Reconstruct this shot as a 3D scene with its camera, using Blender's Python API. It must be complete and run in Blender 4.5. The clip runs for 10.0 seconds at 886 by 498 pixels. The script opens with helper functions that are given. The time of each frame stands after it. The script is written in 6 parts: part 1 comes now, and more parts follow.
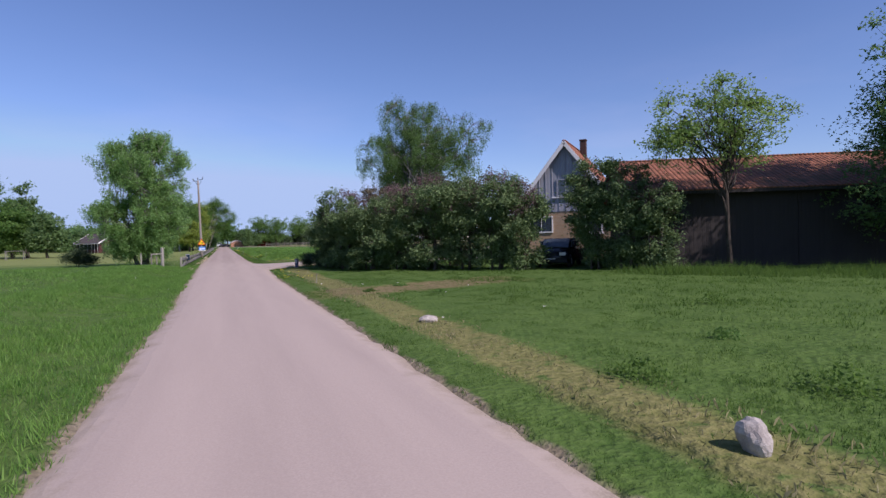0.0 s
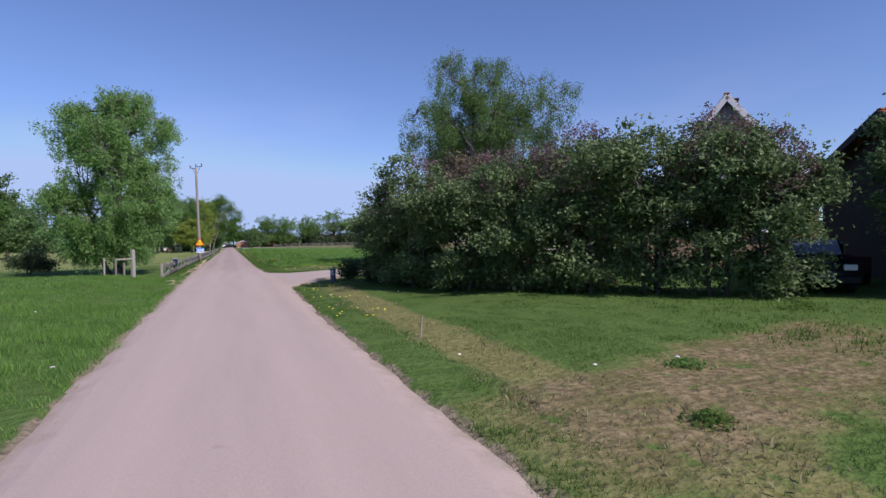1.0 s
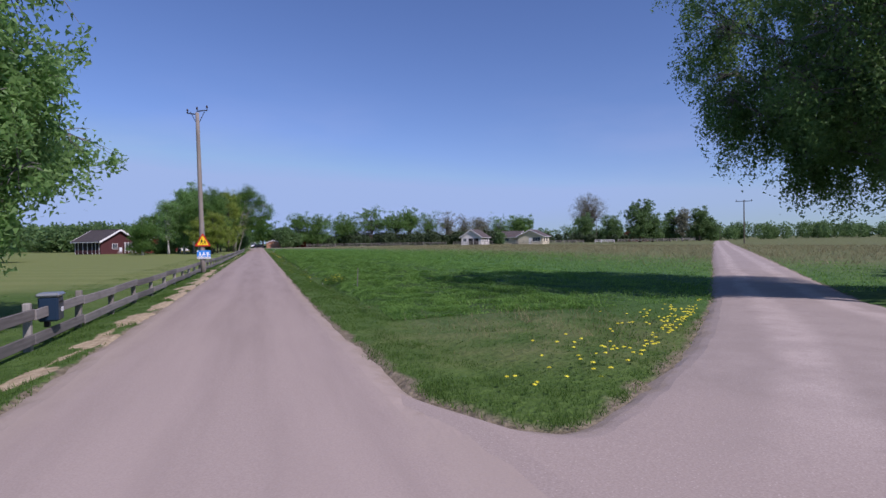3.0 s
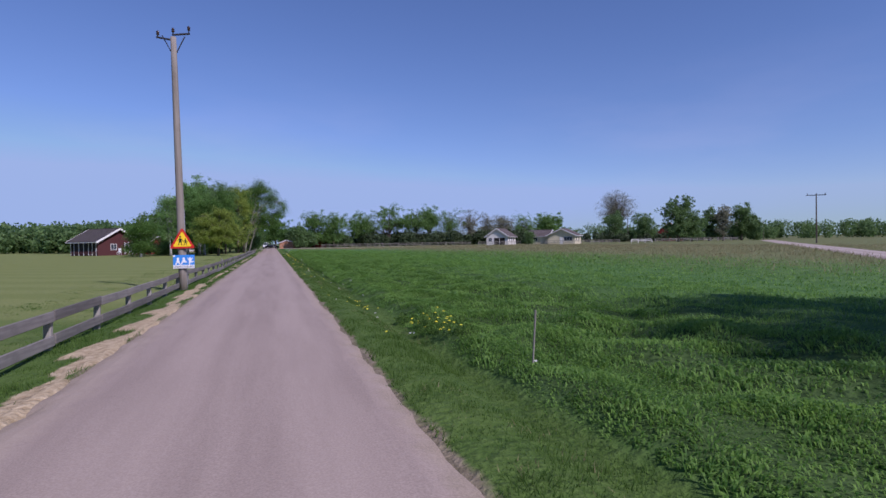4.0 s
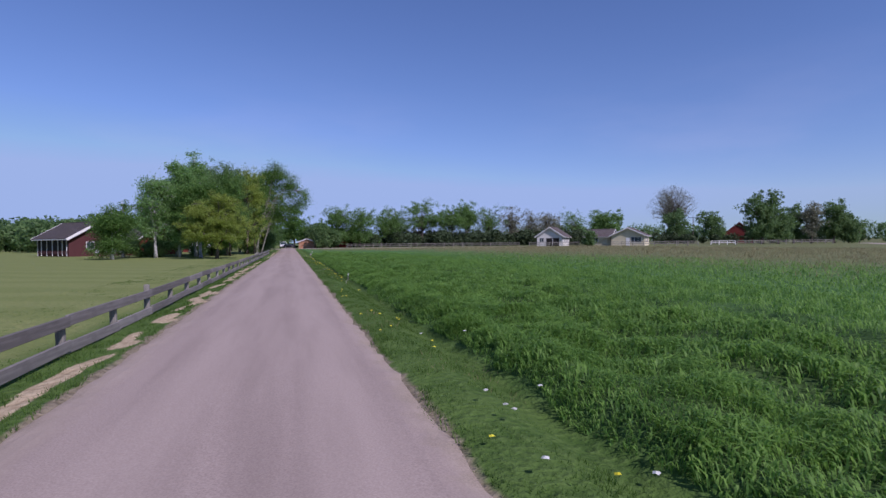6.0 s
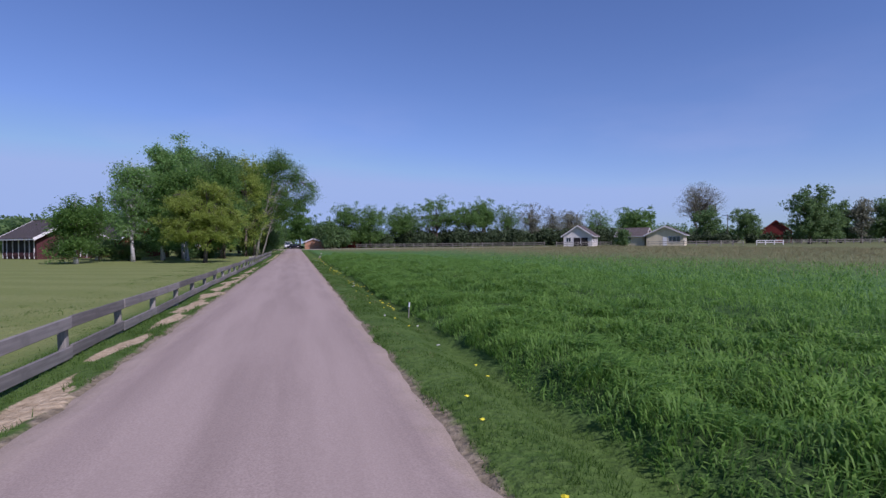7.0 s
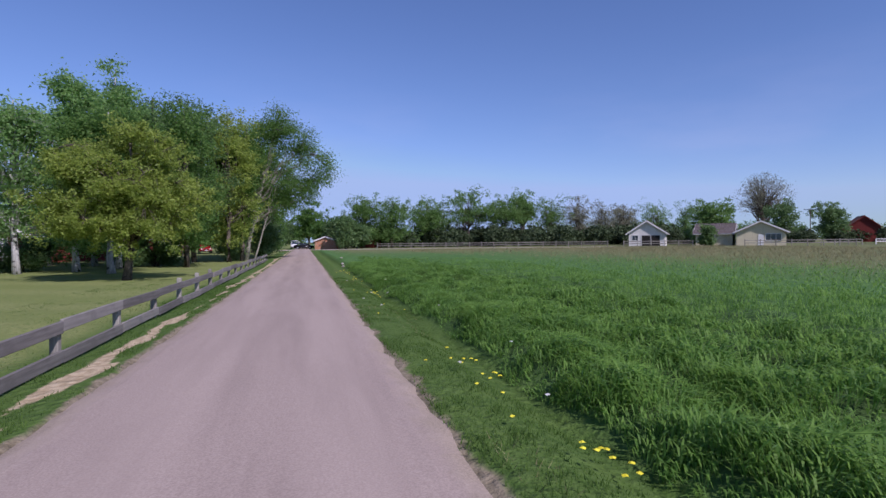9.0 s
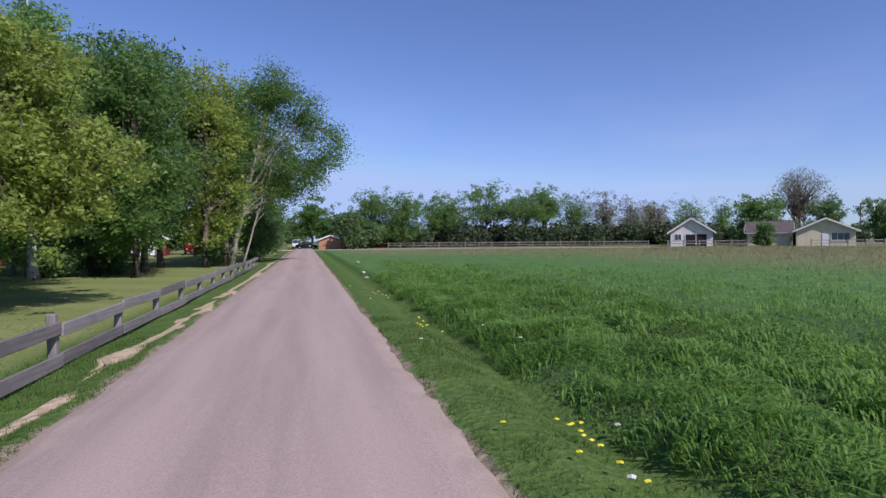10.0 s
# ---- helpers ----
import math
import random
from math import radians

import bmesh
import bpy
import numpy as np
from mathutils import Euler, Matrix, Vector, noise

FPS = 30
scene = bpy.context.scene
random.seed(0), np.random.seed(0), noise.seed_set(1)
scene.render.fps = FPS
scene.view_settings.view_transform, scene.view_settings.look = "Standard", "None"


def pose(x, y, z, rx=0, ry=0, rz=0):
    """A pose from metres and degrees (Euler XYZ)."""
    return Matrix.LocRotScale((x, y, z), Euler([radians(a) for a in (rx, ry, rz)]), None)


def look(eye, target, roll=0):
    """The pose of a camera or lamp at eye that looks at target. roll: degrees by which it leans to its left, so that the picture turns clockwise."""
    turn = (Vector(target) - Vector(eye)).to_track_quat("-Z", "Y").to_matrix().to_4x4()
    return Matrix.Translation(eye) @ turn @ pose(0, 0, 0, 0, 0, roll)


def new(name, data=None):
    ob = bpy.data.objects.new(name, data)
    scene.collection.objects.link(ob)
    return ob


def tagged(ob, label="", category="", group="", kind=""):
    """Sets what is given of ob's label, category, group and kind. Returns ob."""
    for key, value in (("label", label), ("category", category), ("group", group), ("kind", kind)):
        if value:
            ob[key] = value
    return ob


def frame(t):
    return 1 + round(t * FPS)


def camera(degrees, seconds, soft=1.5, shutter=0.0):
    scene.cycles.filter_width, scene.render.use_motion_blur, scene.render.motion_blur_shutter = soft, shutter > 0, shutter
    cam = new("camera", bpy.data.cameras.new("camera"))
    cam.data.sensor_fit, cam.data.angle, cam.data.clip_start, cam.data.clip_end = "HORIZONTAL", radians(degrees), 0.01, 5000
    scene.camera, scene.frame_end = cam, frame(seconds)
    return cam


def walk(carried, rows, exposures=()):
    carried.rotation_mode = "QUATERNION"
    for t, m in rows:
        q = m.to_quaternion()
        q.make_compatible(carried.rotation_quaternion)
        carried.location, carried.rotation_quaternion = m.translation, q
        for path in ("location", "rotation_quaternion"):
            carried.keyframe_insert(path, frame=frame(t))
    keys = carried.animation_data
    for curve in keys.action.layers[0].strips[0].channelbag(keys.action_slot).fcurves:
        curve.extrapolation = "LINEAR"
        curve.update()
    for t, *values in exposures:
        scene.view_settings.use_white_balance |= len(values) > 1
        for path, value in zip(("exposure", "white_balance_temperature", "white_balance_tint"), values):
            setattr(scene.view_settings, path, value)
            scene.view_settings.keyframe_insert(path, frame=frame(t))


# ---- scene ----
cam = camera(76.2, 10.0)
PATH = [
    (0, (-0.671, -0.226, 1.584), (0.055, 1.637, 1.544), -1.5),
    (0.5, (-0.459, 6.289, 1.594), (0.265, 8.153, 1.559), -1.2),
    (1, (-0.285, 12.809, 1.589), (0.422, 14.679, 1.555), -1.2),
    (1.5, (-0.152, 19.326, 1.577), (0.532, 21.205, 1.549), -0.6),
    (2, (-0.044, 25.841, 1.566), (0.619, 27.727, 1.535), -0.8),
    (2.5, (0.041, 32.358, 1.57), (0.683, 34.252, 1.542), -0.7),
    (3, (0.087, 38.872, 1.582), (0.705, 40.774, 1.553), -0.9),
    (4.5, (0.122, 58.396, 1.598), (0.686, 60.315, 1.57), -0.8),
    (5, (0.126, 64.907, 1.594), (0.676, 66.83, 1.566), -0.6),
    (6.5, (0.107, 84.454, 1.582), (0.619, 86.387, 1.556), -0.6),
    (7, (0.116, 90.991, 1.579), (0.621, 92.926, 1.553), -0.6),
    (7.5, (0.143, 97.553, 1.577), (0.639, 99.49, 1.552), -0.6),
    (8, (0.177, 104.135, 1.575), (0.668, 106.073, 1.55), -0.8),
    (8.5, (0.203, 110.737, 1.571), (0.689, 112.677, 1.545), -0.7),
    (9, (0.204, 117.346, 1.567), (0.681, 119.288, 1.538), -0.6),
    (9.5, (0.18, 123.957, 1.563), (0.653, 125.9, 1.533), -0.5),
    (10, (0.144, 130.566, 1.56), (0.613, 132.51, 1.529), -0.5),
]
EXPOSURES = [(t, s, k + 150, g) for t, s, k, g in ((0, 0, 5830, 30), (1, 0.02, 5760, 29), (1.5, 0.08, 5740, 30), (2.1, 0.2, 5740, 30), (2.5, 0.14, 5750, 30), (3.1, -0.28, 5550, 32), (4.4, -0.3, 5480, 34), (7.5, -0.28, 5450, 34), (9, -0.15, 5540, 32), (10, 0, 5630, 30))]
walk(cam, [(t, look(eye, target, roll)) for t, eye, target, roll in PATH], EXPOSURES)

# ---- light ----
SUN_TO = Vector((0.48 * math.cos(radians(43)), -0.877 * math.cos(radians(43)), math.sin(radians(43))))
world = bpy.data.worlds.new("World")
scene.world = world
world.use_nodes = True
wn, wl = world.node_tree.nodes, world.node_tree.links
sky = wn.new("ShaderNodeTexSky")
sky.sky_type, sky.sun_disc = "NISHITA", False
sky.sun_elevation, sky.sun_rotation = radians(43), math.atan2(SUN_TO.x, SUN_TO.y)
sky.air_density, sky.dust_density, sky.ozone_density, sky.altitude = 1.0, 0.15, 4.6, 0
# thin high cloud, here and there
tc, mp, cn = wn.new("ShaderNodeTexCoord"), wn.new("ShaderNodeMapping"), wn.new("ShaderNodeTexNoise")
cr, cm = wn.new("ShaderNodeMapRange"), wn.new("ShaderNodeMix")
mp.inputs["Scale"].default_value, mp.inputs["Location"].default_value = (1.0, 1.0, 3.5), (0.82, 0.06, 0.78)
cn.inputs["Scale"].default_value, cn.inputs["Detail"].default_value, cn.inputs["Roughness"].default_value = 2.4, 6, 0.55
cr.interpolation_type = "SMOOTHSTEP"
cr.inputs[1].default_value, cr.inputs[2].default_value, cr.inputs[4].default_value = 0.5, 0.8, 0.16
cm.data_type = "RGBA"
cm.inputs[7].default_value = (6.2, 6.2, 7.0, 1)
wl.new(tc.outputs["Generated"], mp.inputs[0])
wl.new(mp.outputs[0], cn.inputs["Vector"])
wl.new(cn.outputs[0], cr.inputs[0])
low, lowr, both = wn.new("ShaderNodeSeparateXYZ"), wn.new("ShaderNodeMapRange"), wn.new("ShaderNodeMath")
lowr.interpolation_type, both.operation = "SMOOTHSTEP", "MULTIPLY"
lowr.inputs[1].default_value, lowr.inputs[2].default_value = 0.34, 0.08
wl.new(tc.outputs["Generated"], low.inputs[0])
wl.new(low.outputs[2], lowr.inputs[0])
wl.new(cr.outputs[0], both.inputs[0])
wl.new(lowr.outputs[0], both.inputs[1])
wl.new(both.outputs[0], cm.inputs[0])
wl.new(sky.outputs[0], cm.inputs[6])
cap = wn.new("ShaderNodeVectorMath")
cap.operation = "MINIMUM"
cap.inputs[1].default_value = (3.7, 5.1, 6.7)
hue = wn.new("ShaderNodeVectorMath")
hue.operation = "MULTIPLY"
hue.inputs[1].default_value = (0.965, 0.975, 1.015)
wl.new(cm.outputs[2], hue.inputs[0])
wl.new(hue.outputs[0], cap.inputs[0])
wl.new(cap.outputs[0], wn["Background"].inputs[0])
wn["Background"].inputs[1].default_value = 0.112
sun = new("sun", bpy.data.lights.new("sun", "SUN"))
sun.data.energy, sun.data.angle, sun.data.color = 5.2, radians(0.53), (1.0, 0.93, 0.82)
sun.rotation_mode = "QUATERNION"
sun.rotation_quaternion = SUN_TO.to_track_quat("Z", "Y")
scene.view_settings.exposure = 0.0


# ---- materials ----
class Nodes:
    """A small builder for one node material."""

    def __init__(self, name):
        self.m = bpy.data.materials.new(name)
        self.m.use_nodes = True
        self.t = self.m.node_tree
        self.b = self.t.nodes["Principled BSDF"]
        self.out = self.t.nodes["Material Output"]

    def put(self, socket, value):
        if isinstance(value, bpy.types.NodeSocket):
            self.t.links.new(value, socket)
        elif isinstance(value, (tuple, list)) and len(value) == 3 and socket.type == "RGBA":
            socket.default_value = (*value, 1)
        else:
            socket.default_value = value

    def math(self, op, a, b=0.0, c=0.0, clamp=False):
        n = self.t.nodes.new("ShaderNodeMath")
        n.operation, n.use_clamp = op, clamp
        for s, v in zip(n.inputs, (a, b, c)):
            self.put(s, v)
        return n.outputs[0]

    def mix(self, f, a, b):
        n = self.t.nodes.new("ShaderNodeMix")
        n.data_type = "RGBA"
        self.put(n.inputs[0], f), self.put(n.inputs[6], a), self.put(n.inputs[7], b)
        return n.outputs[2]

    def step(self, v, lo, hi):
        n = self.t.nodes.new("ShaderNodeMapRange")
        n.interpolation_type = "SMOOTHSTEP"
        for s, x in zip(n.inputs, (v, lo, hi, 0.0, 1.0)):
            self.put(s, x)
        return n.outputs[0]

    def pos(self):
        return self.t.nodes.new("ShaderNodeNewGeometry").outputs["Position"]

    def obj(self):
        return self.t.nodes.new("ShaderNodeTexCoord").outputs["Object"]

    def scaled(self, v, s):
        n = self.t.nodes.new("ShaderNodeMapping")
        self.put(n.inputs[0], v)
        n.inputs["Scale"].default_value = s
        return n.outputs[0]

    def xyz(self, v):
        n = self.t.nodes.new("ShaderNodeSeparateXYZ")
        self.put(n.inputs[0], v)
        return n.outputs[0], n.outputs[1], n.outputs[2]

    def noise(self, v, scale, detail=3.0, rough=0.55):
        n = self.t.nodes.new("ShaderNodeTexNoise")
        self.put(n.inputs["Vector"], v)
        n.inputs["Scale"].default_value, n.inputs["Detail"].default_value, n.inputs["Roughness"].default_value = scale, detail, rough
        return n.outputs[0]

    def voronoi(self, v, scale, feature="F1"):
        n = self.t.nodes.new("ShaderNodeTexVoronoi")
        n.feature = feature
        self.put(n.inputs["Vector"], v)
        n.inputs["Scale"].default_value = scale
        return n.outputs[0]

    def bump(self, h, strength, dist=0.02):
        n = self.t.nodes.new("ShaderNodeBump")
        n.inputs["Strength"].default_value, n.inputs["Distance"].default_value = strength, dist
        self.put(n.inputs["Height"], h)
        self.put(self.b.inputs["Normal"], n.outputs[0])

    def done(self, colour, rough=0.8, metal=0.0, spec=0.3):
        self.put(self.b.inputs["Base Color"], colour)
        self.put(self.b.inputs["Roughness"], rough)
        self.put(self.b.inputs["Metallic"], metal)
        self.put(self.b.inputs["Specular IOR Level"], spec)
        return self.m

    def island(self):
        return self.t.nodes.new("ShaderNodeNewGeometry").outputs["Random Per Island"]

    def attr(self, name):
        n = self.t.nodes.new("ShaderNodeAttribute")
        n.attribute_name = name
        return n.outputs["Fac"]

    def chance(self):
        return self.t.nodes.new("ShaderNodeObjectInfo").outputs["Random"]


def painted(name, colour, rough=0.6, wear=0.25, scale=3.0, metal=0.0):
    """Plain paint or plastic with slight blotches and fine grain."""
    n = Nodes(name)
    p = n.obj()
    f = n.math("MULTIPLY", n.step(n.noise(p, scale, 5), 0.35, 0.75), wear)
    c = n.mix(f, colour, tuple(x * 0.55 for x in colour))
    n.bump(n.noise(p, scale * 25, 2), 0.12, 0.004)
    return n.done(c, rough, metal)


def leafy(name, dark, light, rough=0.5, through_light=0.35, size=0.6):
    """Leaves: colour from leaf to leaf and from clump to clump, with light coming through."""
    n = Nodes(name)
    k = n.math("ADD", n.math("MULTIPLY", n.island(), 0.55), n.math("MULTIPLY", n.noise(n.pos(), size, 2), 0.6))
    c = n.mix(n.step(k, 0.2, 0.95), dark, light)
    n.done(c, rough, 0, 0.25)
    t = n.t.nodes.new("ShaderNodeBsdfTranslucent")
    g = n.t.nodes.new("ShaderNodeMix")
    n.put(t.inputs[0], n.mix(0.5, c, tuple(1.7 * x for x in light)))
    s = n.t.nodes.new("ShaderNodeMixShader")
    s.inputs[0].default_value = through_light
    n.t.links.new(n.b.outputs[0], s.inputs[1])
    n.t.links.new(t.outputs[0], s.inputs[2])
    n.t.links.new(s.outputs[0], n.out.inputs[0])
    return n.m


def make_ground():
    n = Nodes("meadow_ground")
    p = n.pos()
    x, y, z = n.xyz(p)
    fine, mid, wide = n.noise(p, 9, 4), n.noise(p, 1.1, 4), n.noise(p, 0.12, 4)
    streak = n.noise(n.scaled(p, (1.0, 0.22, 1.0)), 0.8, 4)
    green = n.mix(n.step(mid, 0.3, 0.7), (0.048, 0.094, 0.018), (0.078, 0.132, 0.028))
    green = n.mix(n.step(fine, 0.35, 0.75), green, (0.092, 0.150, 0.036))
    # lush crop of the field, paler towards its far end where it has gone to seed
    field = n.math("MULTIPLY", n.step(x, 2.6, 3.2), n.step(y, 46, 52))
    lush = n.mix(n.step(mid, 0.3, 0.7), (0.055, 0.130, 0.032), (0.092, 0.182, 0.050))
    green = n.mix(field, green, lush)
    # ground under the crop painted darker, for the shade between its blades
    gap_shade = n.math("MULTIPLY", n.math("MULTIPLY", n.step(x, 2.7, 3.1), n.step(x, 13, 6)), n.math("MULTIPLY", n.step(y, 47, 52), n.step(y, 170, 130)))
    green = n.mix(gap_shade, green, n.mix(n.step(fine, 0.3, 0.7), (0.034, 0.066, 0.017), (0.062, 0.108, 0.030)))
    away = n.math("MAXIMUM", n.math("SUBTRACT", x, 12.0), n.math("MULTIPLY", n.math("SUBTRACT", y, 168.0), 0.6))
    seed = n.math("MULTIPLY", n.step(n.math("ADD", away, n.math("MULTIPLY", wide, 14.0)), 10, 36), n.step(x, 3, 8))
    seed = n.math("MULTIPLY", seed, n.step(y, 44, 56))
    green = n.mix(n.math("MULTIPLY", seed, 0.8), green, n.mix(n.step(mid, 0.3, 0.7), (0.130, 0.140, 0.058), (0.180, 0.172, 0.082)))
    # mown lawn west of the fence, in swathes
    ragged = n.math("ADD", y, n.math("MULTIPLY", n.math("SUBTRACT", wide, 0.5), 26.0))
    lawn = n.math("MULTIPLY", n.step(x, -3.4, -4.2), n.step(ragged, 58, 70))
    swath = n.step(n.math("SINE", n.math("MULTIPLY", n.math("ADD", n.math("ADD", y, n.math("MULTIPLY", x, 0.5)), n.math("MULTIPLY", wide, 5.0)), 1.6)), -0.7, 0.8)
    mown = n.mix(swath, (0.205, 0.228, 0.072), (0.250, 0.262, 0.094))
    mown = n.mix(n.step(fine, 0.3, 0.8), mown, (0.14, 0.185, 0.058))
    green = n.mix(n.math("MULTIPLY", lawn, 0.85), green, mown)
    # trodden strip beside the road and the old track across the grass
    off = n.math("MULTIPLY", n.math("SUBTRACT", n.noise(p, 1.7, 4), 0.5), 1.1)
    mid_x = n.math("ADD", 2.75, n.math("MULTIPLY", y, 0.012))
    strip = n.math("SUBTRACT", 0.62, n.math("ABSOLUTE", n.math("ADD", n.math("SUBTRACT", x, mid_x), n.math("MULTIPLY", off, 0.4))))
    strip = n.math("MULTIPLY", n.step(strip, 0.0, 0.30), n.step(y, 34, 31))
    tx, ty = n.math("SUBTRACT", x, 5.6), n.math("SUBTRACT", n.math("SUBTRACT", y, 17.2), n.math("MULTIPLY", n.math("SUBTRACT", x, 4.0), 0.28))
    track = n.math("SUBTRACT", 1.75, n.math("ADD", n.math("ABSOLUTE", ty), n.math("MULTIPLY", off, 1.6)))
    track = n.math("MULTIPLY", n.step(track, 0.0, 0.8), n.step(n.math("ABSOLUTE", tx), 4.6, 3.0))
    bare = n.math("MAXIMUM", n.math("MULTIPLY", strip, 0.75), track)
    bare = n.math("MULTIPLY", bare, n.step(n.noise(p, 3.2, 5, 0.65), 0.30, 0.46))
    dirt = n.mix(n.step(fine, 0.3, 0.7), (0.120, 0.095, 0.045), (0.25, 0.200, 0.104))
    dry = n.mix(n.step(fine, 0.3, 0.7), (0.150, 0.142, 0.048), (0.240, 0.208, 0.086))
    dirt = n.mix(n.math("MULTIPLY", n.step(n.noise(p, 1.3, 5, 0.7), 0.42, 0.62), 0.7), dirt, (0.105, 0.105, 0.034))
    soil = n.mix(track, dry, dirt)
    # sand thrown up on the west verge
    verge = n.step(n.math("ADD", n.attr("sand"), n.math("ADD", n.math("MULTIPLY", off, 0.35), n.math("MULTIPLY", n.math("SUBTRACT", n.noise(p, 7, 4), 0.5), 0.7))), 0.30, 0.62)
    sand = n.mix(n.step(fine, 0.3, 0.7), (0.33, 0.255, 0.150), (0.50, 0.405, 0.265))
    grit = n.mix(n.step(fine, 0.3, 0.7), (0.16, 0.128, 0.085), (0.28, 0.228, 0.160))
    c = n.mix(bare, green, soil)
    # crumbled edges of the road and the lanes, wider at the junction
    away_x, away_y = n.math("SUBTRACT", x, 5.0), n.math("SUBTRACT", y, 41.0)
    junction = n.step(n.math("ADD", n.math("MULTIPLY", away_x, away_x), n.math("MULTIPLY", away_y, away_y)), 90, 30)
    reach = n.math("ADD", 0.12, n.math("MULTIPLY", junction, 0.10))
    edge = n.math("DIVIDE", n.math("ADD", n.attr("off_road"), n.math("MULTIPLY", off, 0.42)), reach)
    c = n.mix(n.math("MULTIPLY", n.step(edge, 1.25, 0.35), 0.92), c, grit)
    c = n.mix(verge, c, sand)
    # the tussocky corner between the roads
    corner = n.step(n.math("ADD", n.math("ADD", n.math("MULTIPLY", n.math("SUBTRACT", x, 4.6), n.math("SUBTRACT", x, 4.6)), n.math("MULTIPLY", n.math("SUBTRACT", y, 47.5), n.math("SUBTRACT", y, 47.5))), n.math("MULTIPLY", off, 8.0)), 12, 3)
    c = n.mix(n.math("MULTIPLY", corner, n.math("MULTIPLY", n.step(mid, 0.3, 0.7), 0.5)), c, (0.17, 0.165, 0.075))
    n.bump(n.math("ADD", n.math("MULTIPLY", mid, 1.0), n.math("MULTIPLY", fine, 0.6)), 0.9, 0.12)
    return n.done(c, 0.95, 0, 0.1)


def make_gravel(name, a, b, tracks):
    """Worn, oiled gravel: pinkish grey, paler where tyres run."""
    n = Nodes(name)
    p = n.pos()
    x, y, z = n.xyz(p)
    grain, mid, wide = n.noise(p, 60, 3), n.noise(n.scaled(p, (1.4, 0.12, 1)), 1.6, 5, 0.6) if tracks else n.noise(p, 1.2, 5, 0.6), n.noise(n.scaled(p, (1, 0.1, 1)), 0.5, 4)
    c = n.mix(n.step(grain, 0.25, 0.75), a, b)
    c = n.mix(n.math("MULTIPLY", n.step(mid, 0.35, 0.75), 0.45), c, tuple(0.74 * v for v in a))
    if tracks:
        wob = n.math("ADD", x, n.math("MULTIPLY", n.math("SUBTRACT", wide, 0.5), 0.8))
        run = n.math("ABSOLUTE", n.math("SUBTRACT", n.math("ABSOLUTE", n.math("ADD", wob, 0.25)), 0.75))
        side = n.math("ABSOLUTE", n.math("ADD", n.math("ADD", x, 0.3), n.math("MULTIPLY", n.math("SUBTRACT", n.noise(p, 2.5, 4), 0.5), 0.5)))
        c = n.mix(n.math("MULTIPLY", n.step(side, 1.35, 1.7), 0.45), c, (0.40, 0.325, 0.245))
        c = n.mix(n.math("MULTIPLY", n.step(n.math("ADD", y, n.math("MULTIPLY", wide, 14.0)), 66, 44), 0.5), c, (0.43, 0.355, 0.300))
        c = n.mix(n.math("MULTIPLY", n.step(run, 0.5, 0.1), 0.22), c, tuple(min(1, 1.18 * v) for v in b))
    else:
        over = n.math("ADD", n.attr("across"), n.math("MULTIPLY", n.math("SUBTRACT", n.noise(p, 0.35, 3), 0.5), 0.22))
        rut = n.math("ABSOLUTE", n.math("SUBTRACT", n.math("ABSOLUTE", n.math("SUBTRACT", over, 0.5)), 0.21))
        c = n.mix(n.math("MULTIPLY", n.step(rut, 0.03, 0.11), 0.45), c, tuple(0.66 * v for v in a))
        c = n.mix(n.math("MULTIPLY", n.step(n.noise(n.scaled(p, (1, 1, 1)), 3.2, 6, 0.75), 0.55, 0.72), 0.4), c, tuple(0.55 * v for v in a))
        c = n.mix(n.math("MULTIPLY", n.step(n.noise(p, 0.45, 4, 0.6), 0.5, 0.68), 0.35), c, tuple(0.72 * v for v in a))
        ax, ay = n.math("SUBTRACT", x, 4.9), n.math("SUBTRACT", y, 38.7)
        far = n.math("ADD", n.math("MULTIPLY", ax, ax), n.math("MULTIPLY", ay, ay))
        strip = n.math("MULTIPLY", n.step(far, 9.0, 4.0), n.step(n.math("ADD", n.attr("edge"), n.math("MULTIPLY", n.math("SUBTRACT", n.noise(p, 1.6, 5, 0.7), 0.5), 1.6)), 1.15, 0.45))
        near = n.step(n.math("ADD", x, n.math("MULTIPLY", n.math("SUBTRACT", n.noise(p, 0.6, 4), 0.5), 3.0)), 5.6, 2.6)
        c = n.mix(near, c, n.mix(n.step(grain, 0.25, 0.75), (0.325, 0.262, 0.218), (0.405, 0.333, 0.279)))
        c = n.mix(n.math("MULTIPLY", strip, 0.75), c, n.mix(n.step(n.noise(p, 11, 4), 0.35, 0.65), (0.24, 0.205, 0.105), (0.40, 0.34, 0.20)))
    worn = n.math("ADD", n.attr("edge"), n.math("MULTIPLY", n.math("SUBTRACT", n.noise(p, 2.2, 5, 0.65), 0.5), 0.9))
    c = n.mix(n.math("MULTIPLY", n.step(worn, 0.34, 0.02), 0.75), c, n.mix(n.step(grain, 0.3, 0.7), (0.22, 0.175, 0.125), (0.34, 0.28, 0.205)))
    c = n.mix(n.math("MULTIPLY", n.step(n.noise(p, 0.9, 5, 0.7), 0.68, 0.78), 0.35), c, tuple(0.5 * v for v in a))
    stones = n.voronoi(p, 28)
    c = n.mix(n.math("MULTIPLY", n.step(stones, 0.22, 0.08), 0.16 if tracks else 0.32), c, tuple(min(1, 1.35 * v) for v in b))
    n.bump(n.math("ADD", n.math("MULTIPLY", grain, 0.5), n.math("MULTIPLY", n.math("SUBTRACT", 1.0, stones), 0.7)), 0.16, 0.012)
    return n.done(c, 0.9, 0, 0.25)


